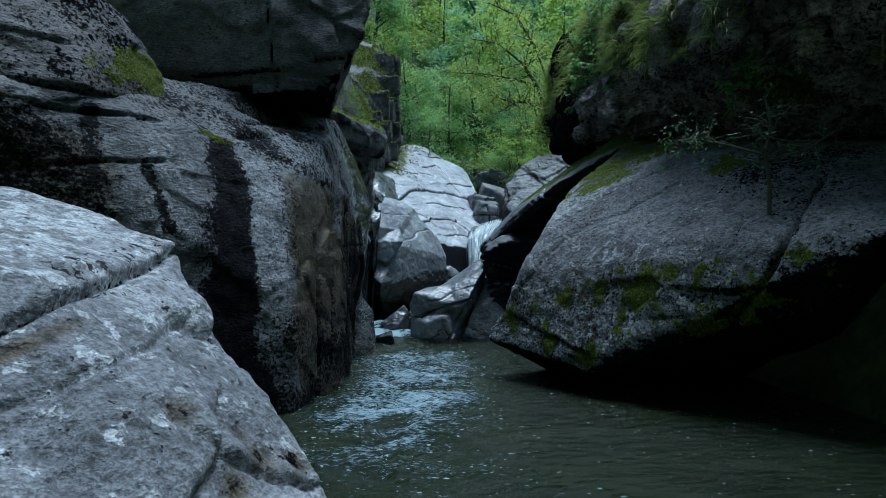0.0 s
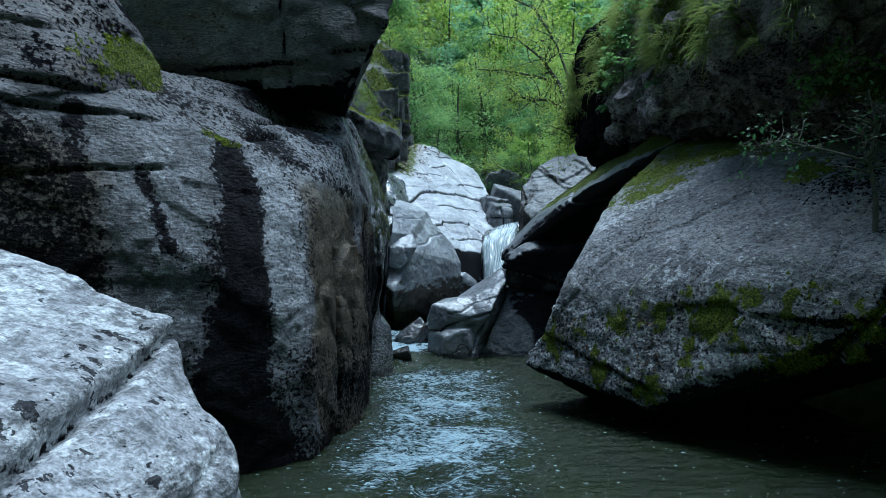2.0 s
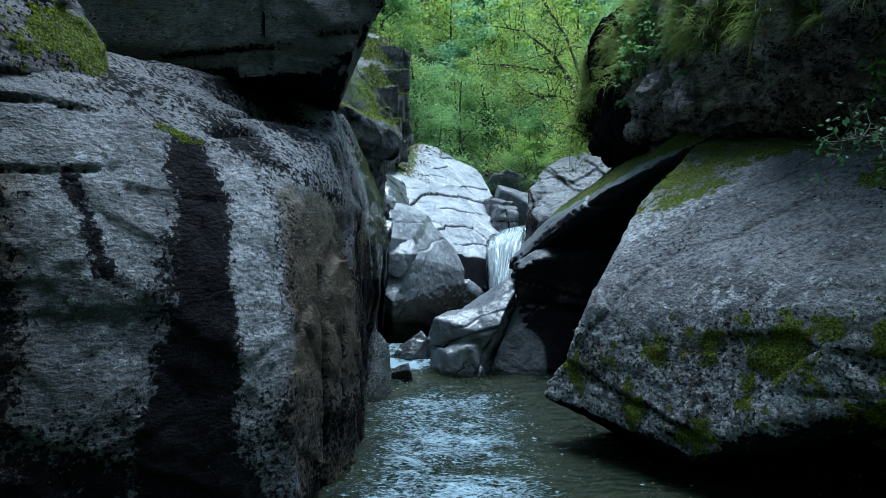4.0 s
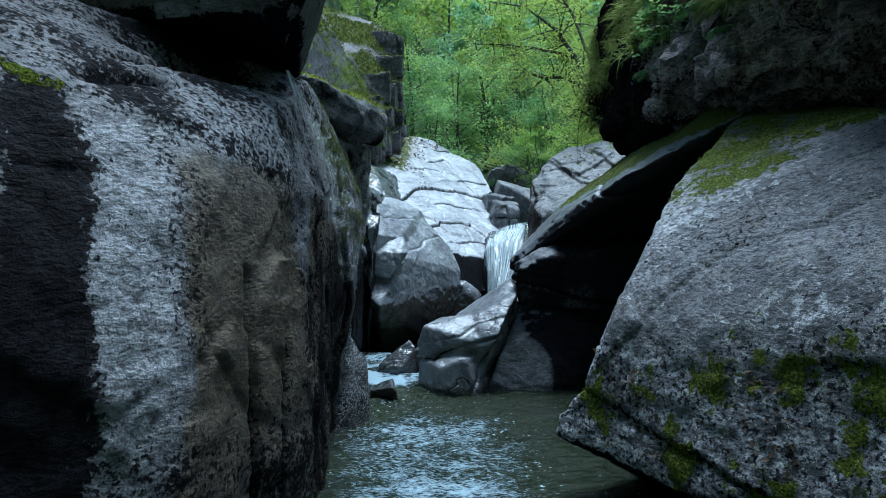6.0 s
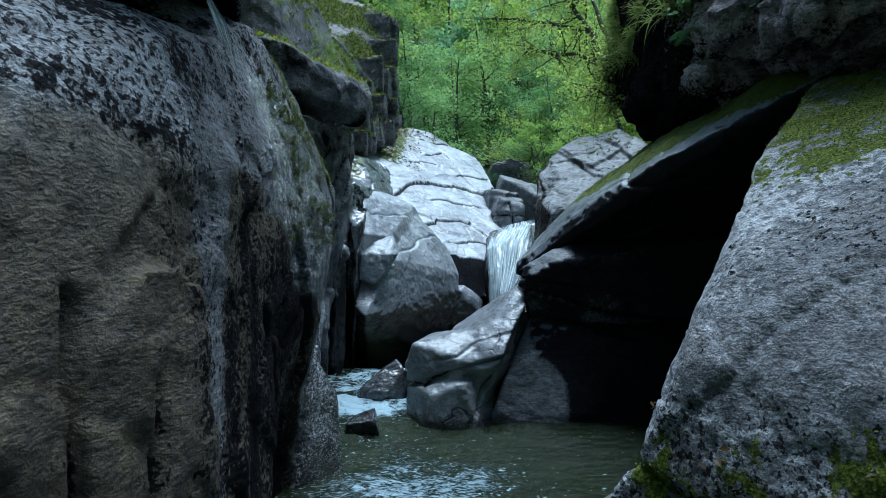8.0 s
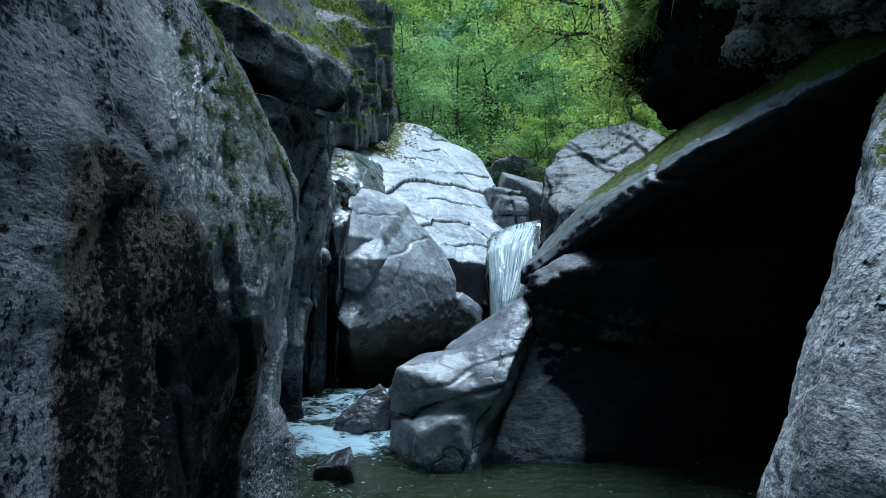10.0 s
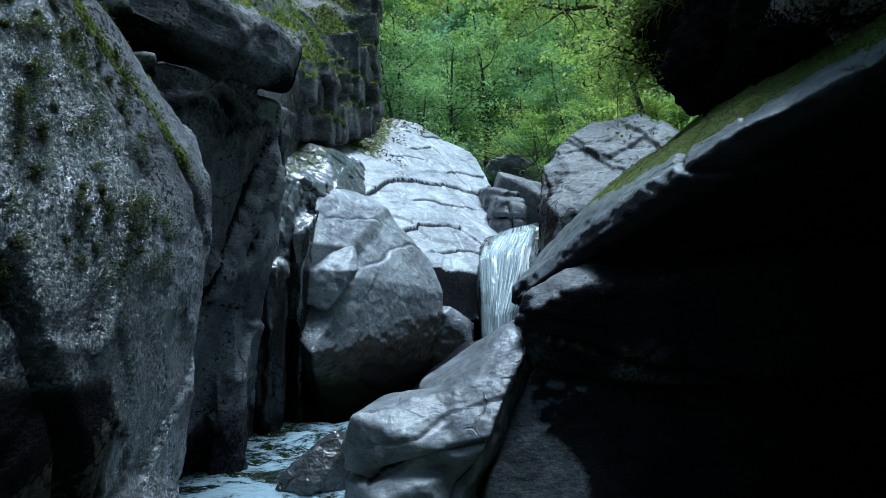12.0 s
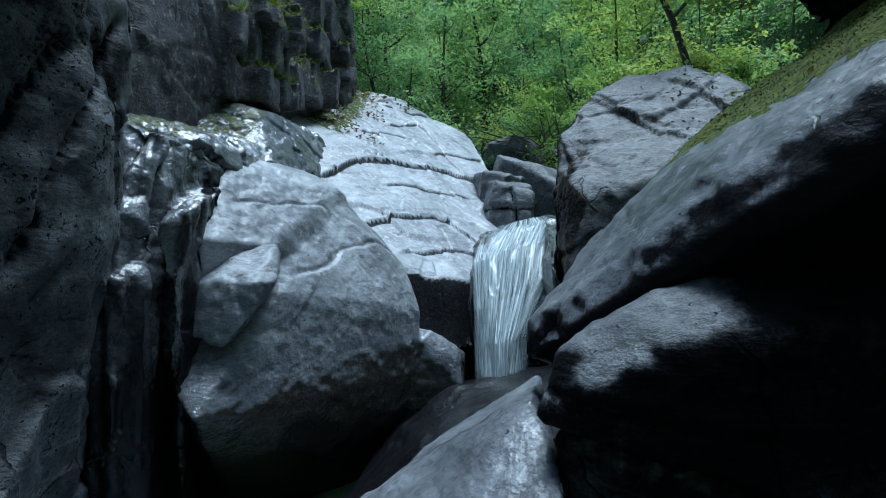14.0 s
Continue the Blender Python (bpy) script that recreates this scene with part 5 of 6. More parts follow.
def rush(p):
    """Where the current runs: out of the gap by the wall, then widening down the pool."""
    x, y = p[:, 0], p[:, 1]
    mid = -0.45 - 0.85 * smooth(9.6, 11.2, y) + 0.25 * smooth(5, 2, y)
    half = 1.0 - 0.25 * smooth(9.5, 11, y)
    return np.exp(-np.abs((x - mid + 0.2 * vnoise(p * 0.9, 6)) / half) ** 3) * smooth(1.5, 5.0, y)


def pool_height(p):
    x, y = p[:, 0], p[:, 1]
    r = rush(p)
    q = p * np.array((2.0, 4.4, 1)) + 0.5 * vnoise(p * 0.8, 2)[:, None]
    z = (0.018 + 0.05 * r) * fbm(q, 4, 5, 0.6) + 0.075 * r * fbm(p * np.array((3.6, 6.0, 1)), 4, 8, 0.6)
    return z + 0.22 * smooth(10.6, 12.2, y - 0.5 * (x + 1.0)) * smooth(0.1, -0.6, x)


def pool_foam_glints(p):
    x, y = p[:, 0], p[:, 1]
    r = rush(p)
    head = smooth(9.3, 10.8, y) * smooth(0.1, -0.5, x)
    bend = p + 0.5 * np.stack([vnoise(p * 0.8, 4), vnoise(p * 0.8, 5), 0 * x], 1)
    band = fbm(bend @ np.array(((0.9, 0.5, 0), (-0.9, 1.7, 0), (0, 0, 1))) * 1.15, 3, 14, 0.5)
    streak = fbm(p * np.array((3.0, 7.0, 1)) + 0.8 * vnoise(p * 1.5, 4)[:, None], 4, 15, 0.65)
    return 0.05 + r * (0.32 + 0.24 * smooth(3.0, 7.0, y) * smooth(11.5, 9.5, y) + 0.32 * band + 0.42 * streak) * (1 - 0.55 * smooth(9.4, 10.3, y) * smooth(12.0, 11.5, y - 0.3 * x)) + 0.2 * head * streak + smooth(11.5, 12.1, y - 0.3 * x) * smooth(-0.3, -0.8, x) * (0.42 + 0.45 * streak)


tagged(sheet("pool", -3.4, 4.0, -4, 14.5, 0.05, pool_height, pool_foam_glints, WATER), "murky green stream pool with ripples and foam", "water", "", "structure")


def fall_material():
    m, n, l, b = mat_start("falling_water")
    uv = attr(n, "across")
    dn = attr(n, "down")
    cv = n.new("ShaderNodeCombineXYZ")
    l.new(math_node(n, l, "MULTIPLY", uv, 30.0), cv.inputs[0])
    l.new(math_node(n, l, "MULTIPLY", dn, 0.8), cv.inputs[1])
    st = tex_noise(n, l, cv.outputs[0], 1.0, 5, 0.58)
    l.new(ramp(n, l, st, [(0.3, (0.26, 0.34, 0.38)), (0.5, (0.5, 0.58, 0.63)), (0.68, (0.9, 0.94, 0.96))]), b.inputs["Base Color"])
    b.inputs["Roughness"].default_value = 0.25
    mr = n.new("ShaderNodeMapRange")
    mr.inputs["From Min"].default_value, mr.inputs["From Max"].default_value = 0.34, 0.62
    mr.inputs["To Min"].default_value = 0.08
    l.new(st, mr.inputs["Value"])
    rim = n.new("ShaderNodeMapRange")
    rim.inputs["From Min"].default_value, rim.inputs["From Max"].default_value = 0.5, 0.3
    l.new(math_node(n, l, "ADD", math_node(n, l, "ABSOLUTE", uv), math_node(n, l, "MULTIPLY", math_node(n, l, "SUBTRACT", st, 0.5), 1.1)), rim.inputs["Value"])
    l.new(math_node(n, l, "MULTIPLY", mr.outputs["Result"], rim.outputs["Result"]), b.inputs["Alpha"])
    return m


FALL = fall_material()


def ribbon(name, line, tilt, bumps, seed, count=140, across=60):
    """Running water along a smooth line of (x, y, z, half width, turn of the crosswise direction)."""
    pts = np.array(line, float)
    t = np.linspace(0, len(pts) - 1, count)
    i = np.clip(t.astype(int), 0, len(pts) - 2)
    f = (t - i)[:, None]
    f = f * f * (3 - 2 * f) * 0.5 + f * 0.5
    c = pts[i] * (1 - f) + pts[i + 1] * f
    s = np.linspace(-1, 1, across)
    ang = np.radians(c[:, 4])[:, None]
    hw = c[:, 3][:, None]
    X = c[:, 0][:, None] + s * hw * np.cos(ang)
    Y = c[:, 1][:, None] + s * hw * np.sin(ang)
    Z = c[:, 2][:, None] + s * hw * tilt
    A, D = np.broadcast_to(s * 0.5, X.shape), np.broadcast_to((t / (len(pts) - 1))[:, None] * 4, X.shape)
    q = np.stack([A.ravel() * 9, D.ravel() * 0.9, 0 * A.ravel()], 1)
    k = bumps * fbm(q, 4, seed)
    P = np.stack([X.ravel() + 0.2 * k, Y.ravel() - k, Z.ravel() + 0.5 * k], 1)
    a = (np.arange(count - 1)[:, None] * across + np.arange(across - 1)).ravel()
    me = fresh_mesh(name, P, np.stack([a, a + 1, a + across + 1, a + across], 1).tolist())
    me.polygons.foreach_set("use_smooth", np.ones(len(me.polygons), dtype=bool))
    for key, v in (("across", A), ("down", D)):
        at = me.attributes.new(key, "FLOAT", "POINT")
        at.data.foreach_set("value", v.ravel().astype(np.float32))
    me.materials.append(FALL)
    return new(name, me)


fall = tagged(new("waterfall"), "white waterfall pouring over a rock lip", "waterfall")
fall.location = (1.0, 16.4, 0.9)
for name, line, bumps, seed, tint in (
        ("main_sheet", [(1.6, 20.2, 3.3, 0.35, 0), (1.57, 18.9, 3.2, 0.45, 5), (1.45, 18.0, 2.98, 0.7, 20), (1.3, 17.45, 2.6, 0.7, 15), (1.2, 17.0, 2.1, 0.6, 5), (1.03, 16.6, 1.5, 0.36, 0), (0.97, 16.3, 0.9, 0.27, 0)], 0.06, 61, ""),
        ("front_veil", [(1.5, 18.1, 3.05, 0.6, 20), (1.26, 17.4, 2.66, 0.6, 15), (1.14, 16.9, 2.1, 0.48, 5), (0.98, 16.45, 1.5, 0.3, 0), (0.93, 16.15, 0.9, 0.22, 0)], 0.09, 66, "thin torn strands of white water"),
        ("side_strand", [(0.85, 17.7, 2.75, 0.1, 15), (0.78, 17.1, 2.5, 0.12, 5), (0.76, 16.7, 1.9, 0.1, 0), (0.74, 16.45, 1.2, 0.1, 0), (0.74, 16.3, 0.5, 0.12, 0)], 0.05, 68, "narrow strand of falling water")):
    sheet_part = ribbon(name, line, 0.22, bumps, seed)
    sheet_part.data.transform(Matrix.Translation(-fall.location))
    sheet_part.parent = fall
    tagged(sheet_part, tint)

# white ribbon for the seep and for glints on the wet rock
tagged(ribbon("seep", [(-1.66, 7.75, 3.72, 0.03, 60), (-1.6, 7.78, 3.58, 0.07, 60), (-1.57, 7.82, 3.45, 0.06, 60), (-1.54, 7.86, 3.3, 0.03, 60)], 0.0, 0.02, 63, 60, 16),
       "thin white trickle with painted-in wet glints at the wall's edge", "trickle")


# ---- forest ----
def leaf_mesh(name, centres, size, rng, droop=0.35, lobes=True):
    """Small folded leaves, each of two pairs of triangles, at the rows of centres."""
    n = len(centres)
    yaw = rng.uniform(0, 2 * np.pi, n)
    pit = rng.normal(-droop, 0.45, n)
    rol = rng.normal(0, 0.5, n)
    s = size * rng.uniform(0.6, 1.3, n)
    d = np.stack([np.cos(yaw) * np.cos(pit), np.sin(yaw) * np.cos(pit), np.sin(pit)], 1)
    side = np.stack([-np.sin(yaw), np.cos(yaw), 0 * yaw], 1)
    up = np.cross(d, side)
    side = side * np.cos(rol)[:, None] + up * np.sin(rol)[:, None]
    up = np.cross(d, side)
    s = s[:, None]
    v = np.stack([centres, centres + d * s * 0.5 + side * s * 0.28 + up * s * 0.08, centres + d * s, centres + d * s * 0.5 - side * s * 0.28 + up * s * 0.08], 1).reshape(-1, 3)
    k = np.arange(n) * 4
    f = np.stack([k, k + 1, k + 2, k + 3], 1)
    f = np.concatenate([np.stack([k, k + 1, k + 2], 1), np.stack([k, k + 2, k + 3], 1)])
    return v, f


def leaf_material(name, a, b, c):
    m, n, l, bs = mat_start(name)
    g = n.new("ShaderNodeNewGeometry")
    oi = n.new("ShaderNodeObjectInfo")
    mixv = math_node(n, l, "ADD", math_node(n, l, "MULTIPLY", g.outputs["Random Per Island"], 0.6), math_node(n, l, "MULTIPLY", oi.outputs["Random"], 0.4))
    col = ramp(n, l, mixv, [(0.15, a), (0.55, b), (0.9, c)])
    l.new(col, bs.inputs["Base Color"])
    bs.inputs["Roughness"].default_value = 0.5
    tr = n.new("ShaderNodeBsdfTranslucent")
    l.new(col, tr.inputs["Color"])
    mx = n.new("ShaderNodeMixShader")
    mx.inputs[0].default_value = 0.55
    l.new(bs.outputs[0], mx.inputs[1])
    l.new(tr.outputs[0], mx.inputs[2])
    l.new(mx.outputs[0], n["Material Output"].inputs["Surface"])
    return m


LEAF = leaf_material("summer_leaf", (0.12, 0.23, 0.085), (0.22, 0.38, 0.13), (0.34, 0.47, 0.15))
# leaves of far trees, with distance haze put into their colour
LEAF_HAZE = leaf_material("hazed_leaf", (0.2, 0.36, 0.2), (0.3, 0.5, 0.27), (0.4, 0.57, 0.28))
LEAF_LIME = leaf_material("lime_leaf", (0.22, 0.36, 0.07), (0.37, 0.5, 0.1), (0.5, 0.55, 0.12))
LEAF_DARK = leaf_material("shade_leaf", (0.035, 0.08, 0.035), (0.06, 0.14, 0.05), (0.11, 0.19, 0.06))


def bark_material():
    m, n, l, b = mat_start("bark")
    pos = n.new("ShaderNodeNewGeometry").outputs["Position"]
    l.new(ramp(n, l, tex_noise(n, l, pos, 18.0, 6, 0.7, (2, 2, 0.4)), [(0.3, (0.035, 0.037, 0.03)), (0.7, (0.11, 0.105, 0.085))]), b.inputs["Base Color"])
    b.inputs["Roughness"].default_value = 0.9
    return m


BARK = bark_material()


def tubes(branches, sides=6):
    """Tapered round limbs; each branch a list of (x, y, z, radius)."""
    V, F = [], []
    for br in branches:
        br = np.array(br, float)
        k0 = len(V)
        for j, (x, y, z, r) in enumerate(br):
            d = br[min(j + 1, len(br) - 1), :3] - br[max(j - 1, 0), :3]
            d = d / (np.linalg.norm(d) + 1e-9)
            u = np.cross(d, (0.3, 0.9, 0.2))
            u /= np.linalg.norm(u) + 1e-9
            w = np.cross(d, u)
            for q in range(sides):
                a = 2 * math.pi * q / sides
                V.append(np.array((x, y, z)) + r * (math.cos(a) * u + math.sin(a) * w))
        for j in range(len(br) - 1):
            for q in range(sides):
                a, b = k0 + j * sides + q, k0 + j * sides + (q + 1) % sides
                F.append((a, b, b + sides, a + sides))
    return V, F


def limb(start, way, length, r0, rng, bend=0.25, lift=0.1, n=7):
    p, d = np.array(start, float), np.array(way, float)
    d /= np.linalg.norm(d)
    out = [(*p, r0)]
    for k in range(1, n):
        d = d + rng.normal(0, bend, 3) * 0.35 + np.array((0, 0, lift * 0.3))
        d /= np.linalg.norm(d)
        p = p + d * length / (n - 1)
        out.append((*p, r0 * (1 - 0.85 * k / (n - 1))))
    return out


def mesh_part(name, verts, faces, material, parent, label="", flat=False):
    me = fresh_mesh(name, verts, faces)
    if not flat:
        me.polygons.foreach_set("use_smooth", np.ones(len(me.polygons), dtype=bool))
    me.materials.append(material)
    ob = new(name, me)
    ob.parent = parent
    return tagged(ob, label)


def tree(name, height, spread, leaves, size, seed, leaf, low=0.15, stems=1, label=""):
    rng = np.random.default_rng(seed)
    root = new(name)
    limbs, twigs, tips = [], [], []
    for s in range(stems):
        lean = rng.normal(0, 0.12 + 0.08 * (stems > 1), 2)
        trunk = limb((rng.normal(0, 0.1 * stems), rng.normal(0, 0.1 * stems), -0.3), (*lean, 1), height, 0.02 * height / (0.7 + 0.3 * stems), rng, 0.2, 0.15, 10)
        limbs.append(trunk)
        for k in range(int(16 / stems) + 3):
            j = rng.uniform(low * 9, 8.8)
            a, b = trunk[int(j)], trunk[int(j) + 1]
            f = j - int(j)
            at = [a[q] * (1 - f) + b[q] * f for q in range(3)]
            az = rng.uniform(0, 6.28)
            ln = spread * (1.05 - 0.6 * j / 9) * rng.uniform(0.6, 1.1)
            br = limb(at, (math.cos(az), math.sin(az), rng.uniform(0.1, 0.8)), ln, 0.25 * trunk[int(j)][3] + 0.01, rng, 0.4, 0.1, 6)
            twigs.append(br)
            for q in range(2, 6):
                tips.append((*br[q][:3], ln * 0.2))
                tw = limb(br[q][:3], (math.cos(az + rng.normal(0, 1)), math.sin(az + rng.normal(0, 1)), rng.uniform(-0.1, 0.6)), ln * 0.4, br[q][3] * 0.6 + 0.003, rng, 0.4, 0, 4)
                if q == 3:
                    twigs.append(tw)
                tips += [(*tw[2][:3], ln * 0.16), (*tw[3][:3], ln * 0.16)]
    tips = np.array(tips)
    pick = tips[rng.integers(0, len(tips), leaves)]
    off = rng.normal(0, 1, (leaves, 3)) * pick[:, 3:4] * np.array((1, 1, 0.45))
    v, f = leaf_mesh("crown", pick[:, :3] + off, size, rng)
    v1, f1 = tubes(limbs, 6)
    v2, f2 = tubes(twigs, 3)
    mesh_part("trunk", v1 + v2, f1 + [tuple(len(v1) + q for q in face) for face in f2], BARK, root)
    mesh_part("crown", v, f, leaf, root, "", True)
    return tagged(root, label, "tree", "hillside trees")


kinds = [
    tree("hillside_tree", 6.5, 2.3, 5200, 0.12, 101, LEAF, 0.15, 1, "light green broadleaf tree on the wooded hillside"),
    tree("hillside_tree", 5.5, 2.2, 4800, 0.115, 102, LEAF_LIME, 0.12, 2, "yellow-green broadleaf tree on the wooded hillside"),
    tree("hillside_tree", 7.5, 2.4, 2600, 0.23, 103, LEAF_HAZE, 0.2, 1, "tall green broadleaf tree on the wooded hillside"),
    tree("hillside_tree", 3.2, 1.7, 4200, 0.095, 104, LEAF_DARK, 0.05, 4, "dark green bushy shrub above the rock shelf"),
    tree("hillside_tree", 6.8, 2.6, 2600, 0.23, 105, LEAF_LIME, 0.2, 1, "pale green broadleaf tree high on the hillside"),
]
rng = np.random.default_rng(7)
used = set()


def plant(k, x, y, turn, scale, sink=0.1):
    z = float(ground_height(np.array([x]), np.array([y]))[0]) - sink
    m = pose(x, y, z, 0, 0, turn)
    if k in used:
        ob = copy_thing(kinds[k], m)
    else:
        ob = kinds[k]
        used.add(k)
        ob.matrix_basis = m
    ob.scale = (scale, scale, scale)


for row, (y, gap) in enumerate(((25.8, 1.3), (28.0, 1.8), (31.0, 2.2), (35, 2.6), (39, 3.0), (44, 3.4), (50, 3.8), (57, 4.4), (66, 5.0), (76, 5.8))):
    half = 3.6 + 0.34 * y
    for x in np.arange(-half, half + 2.0, gap):
        if row == 0:
            kk = 3 if rng.random() < 0.75 else 0
        elif row < 4:
            kk = int(rng.choice((0, 0, 1)))
        else:
            kk = int(rng.choice((2, 4)))
        plant(kk, x + 1.0 + rng.normal(0, 0.4), y + rng.normal(0, 0.6), rng.uniform(0, 360), rng.uniform(0.8, 1.2) * (0.72 if row == 0 else 0.95) * (1 + 0.07 * row))
for x, y in ((5.2, 20.0), (6.5, 22.0), (4.6, 23.0), (3.6, 25.0), (7.5, 25.0), (6.0, 18.5)):
    plant(1 if x < 5.5 else 0, x, y, 40 * x, 0.7)


# ---- trees that lean out over the gorge ----
def leaf_spray(tips, count, size, rng, flat=0.4):
    tips = np.array(tips)
    pick = tips[rng.integers(0, len(tips), count)]
    return leaf_mesh("crown", pick[:, :3] + rng.normal(0, 1, (count, 3)) * pick[:, 3:4] * np.array((1, 1, flat)), size, rng)


def gorge_tree(name, main, count, size, seed, leaf, label, side=0.9, bare=0.35):
    """A tree along given limbs, each a list of (x, y, z, radius), set with twigs and leaves."""
    rng = np.random.default_rng(seed)
    base = Vector(main[0][0][:3])
    root = new(name)
    root.location = base
    twigs, tips = [], []
    for br in main:
        br = np.array(br)
        for k in range(len(br) * 5):
            t = rng.uniform(bare, 1) * (len(br) - 1)
            i = min(int(t), len(br) - 2)
            at = br[i] * (1 - t + i) + br[i + 1] * (t - i)
            w = rng.normal(0, 1, 3) + np.array((-0.3, 0, 0.15))
            tw = limb(at[:3], w, side * rng.uniform(0.5, 1.2), at[3] * 0.35 + 0.004, rng, 0.5, 0.05, 6)
            twigs.append(tw)
            tips += [(*q[:3], 0.16 * side) for q in tw[2:]]
            for q in tw[2:]:
                t2 = limb(q[:3], rng.normal(0, 1, 3), side * 0.4, q[3] * 0.5 + 0.002, rng, 0.5, 0, 4)
                twigs.append(t2)
                tips += [(*r[:3], 0.1 * side) for r in t2[1:]]
    v1, f1 = tubes(main, 8)
    v2, f2 = tubes(twigs, 4)
    off = np.array(base)
    mesh_part("trunk", [v - off for v in v1 + v2], f1 + [tuple(len(v1) + q for q in face) for face in f2], BARK, root)
    v, f = leaf_spray(tips, count, size, rng)
    mesh_part("crown", v - off, f, leaf, root, "", True)
    return tagged(root, label, "tree")


gorge_tree("overhanging_tree", [
    [(3.6, 14.35, 4.4, 0.07), (3.35, 14.5, 4.9, 0.06), (3.0, 14.8, 5.3, 0.055), (2.75, 14.7, 5.75, 0.05), (2.3, 14.8, 6.05, 0.035), (1.9, 15.0, 6.1, 0.03), (1.4, 15.3, 6.4, 0.012)],
    [(2.75, 14.7, 5.75, 0.06), (2.6, 14.9, 6.5, 0.05), (2.2, 15.2, 7.3, 0.035), (1.6, 15.6, 8.0, 0.02), (0.8, 15.9, 8.3, 0.01)],
    [(3.0, 14.8, 5.3, 0.045), (3.0, 15.2, 6.5, 0.04), (2.7, 15.6, 7.8, 0.03), (2.2, 16.0, 9.0, 0.03), (1.4, 16.4, 9.6, 0.012)],
    [(2.6, 14.9, 6.5, 0.04), (2.0, 15.4, 6.9, 0.03), (1.2, 15.8, 7.2, 0.02), (0.5, 16.0, 7.3, 0.008)],
    [(3.9, 14.2, 4.9, 0.05), (3.2, 14.05, 4.72, 0.042), (2.8, 13.95, 4.8, 0.03), (2.4, 13.9, 5.1, 0.015)],
    [(3.2, 14.05, 4.72, 0.03), (2.95, 13.95, 5.0, 0.022), (2.7, 13.9, 5.3, 0.01)],
], 10500, 0.062, 201, LEAF_LIME, "lime-leaved tree leaning out from the dark cliff")
gorge_tree("leaning_tree", [
    [(4.35, 18.7, 5.0, 0.075), (4.2, 18.6, 5.6, 0.06), (3.95, 18.5, 6.3, 0.05), (3.65, 18.5, 7.0, 0.04), (3.6, 18.6, 7.6, 0.025), (3.7, 18.7, 8.3, 0.01)],
    [(3.95, 18.5, 6.3, 0.03), (4.4, 18.5, 6.8, 0.025), (5.0, 18.6, 7.2, 0.01)],
], 2600, 0.07, 203, LEAF_LIME, "small leaning tree with thin yellow-green leaves", 0.8, 0.6)


gorge_tree("lime_shrub", [
    [(4.55, 18.75, 4.7, 0.03), (4.6, 18.9, 5.3, 0.025), (4.7, 19.1, 5.8, 0.018), (4.6, 19.2, 6.3, 0.008)],
    [(4.55, 18.75, 4.8, 0.025), (5.0, 18.9, 5.3, 0.02), (5.5, 19.0, 5.7, 0.008)],
    [(4.55, 18.75, 4.8, 0.025), (5.2, 18.8, 5.0, 0.02), (5.9, 18.9, 5.3, 0.008)],
    [(4.6, 18.9, 5.3, 0.02), (4.35, 19.3, 5.7, 0.015), (4.1, 19.5, 6.0, 0.008)],
], 3200, 0.095, 207, LEAF_LIME, "bright lime-green shrub behind the tilted boulder", 0.7, 0.3)


# ---- plants on the rocks ----
def pick_points(name, test, count, rng):
    p, n, got = SURF[name]
    ok = np.nonzero(test(p, n, got))[0]
    k = rng.choice(ok, min(count, len(ok)), replace=False)
    return p[k], n[k]


def blades(points, ups, length, width, rng, per=9, sag=0.9):
    """Bent grass blades of three joints in tufts."""
    V, F = [], []
    for c, u in zip(points, ups):
        for b in range(per):
            d = u + rng.normal(0, 0.45, 3)
            d /= np.linalg.norm(d)
            L, w = length * rng.uniform(0.5, 1.2), width * rng.uniform(0.6, 1.2)
            side = np.cross(d, (0.2, 0.3, 1.0))
            side /= np.linalg.norm(side) + 1e-6
            p, k0 = c + rng.normal(0, 0.02, 3), len(V)
            for j in range(4):
                ww = w * (1 - j / 3.2)
                V += [p - side * ww, p + side * ww]
                p = p + d * L / 3
                d = d + np.array((0, 0, -sag * 0.55))
                d /= np.linalg.norm(d)
            F += [(k0 + 2 * j, k0 + 2 * j + 1, k0 + 2 * j + 3, k0 + 2 * j + 2) for j in range(3)]
    return V, F


def stuff(name, v, f, material, label, category):
    me = fresh_mesh(name, v, f)
    me.materials.append(material)
    return tagged(new(name, me), label, category, "", "stuff")


GRASS = leaf_material("grass_blade", (0.07, 0.12, 0.03), (0.16, 0.22, 0.05), (0.3, 0.33, 0.11))
MOSS_DEEP = leaf_material("deep_moss_tuft", (0.02, 0.03, 0.006), (0.05, 0.065, 0.01), (0.12, 0.13, 0.02))
MOSS = leaf_material("moss_tuft", (0.026, 0.04, 0.007), (0.085, 0.112, 0.014), (0.21, 0.235, 0.03))
LITTER = leaf_material("dead_leaf", (0.04, 0.025, 0.012), (0.1, 0.06, 0.03), (0.2, 0.14, 0.07))
rng = np.random.default_rng(31)
pts, nrm = pick_points("cliff_right", lambda p, n, g: (p[:, 2] > 4.3 + 0.35 * np.clip(p[:, 1] - 7.5, -2.5, 2.5)) & (p[:, 0] < 4.6) & (n[:, 2] > -0.5) & (n[:, 0] < 0.2) & (vnoise(p * 1.3, 77) > -0.1), 2600, rng)
stuff("hanging_grass", *blades(pts, nrm * 0.8 + np.array((0, 0, 0.15)), 0.36, 0.008, rng, 9, 1.1), GRASS, "long green grass hanging from the dark cliff", "grass")


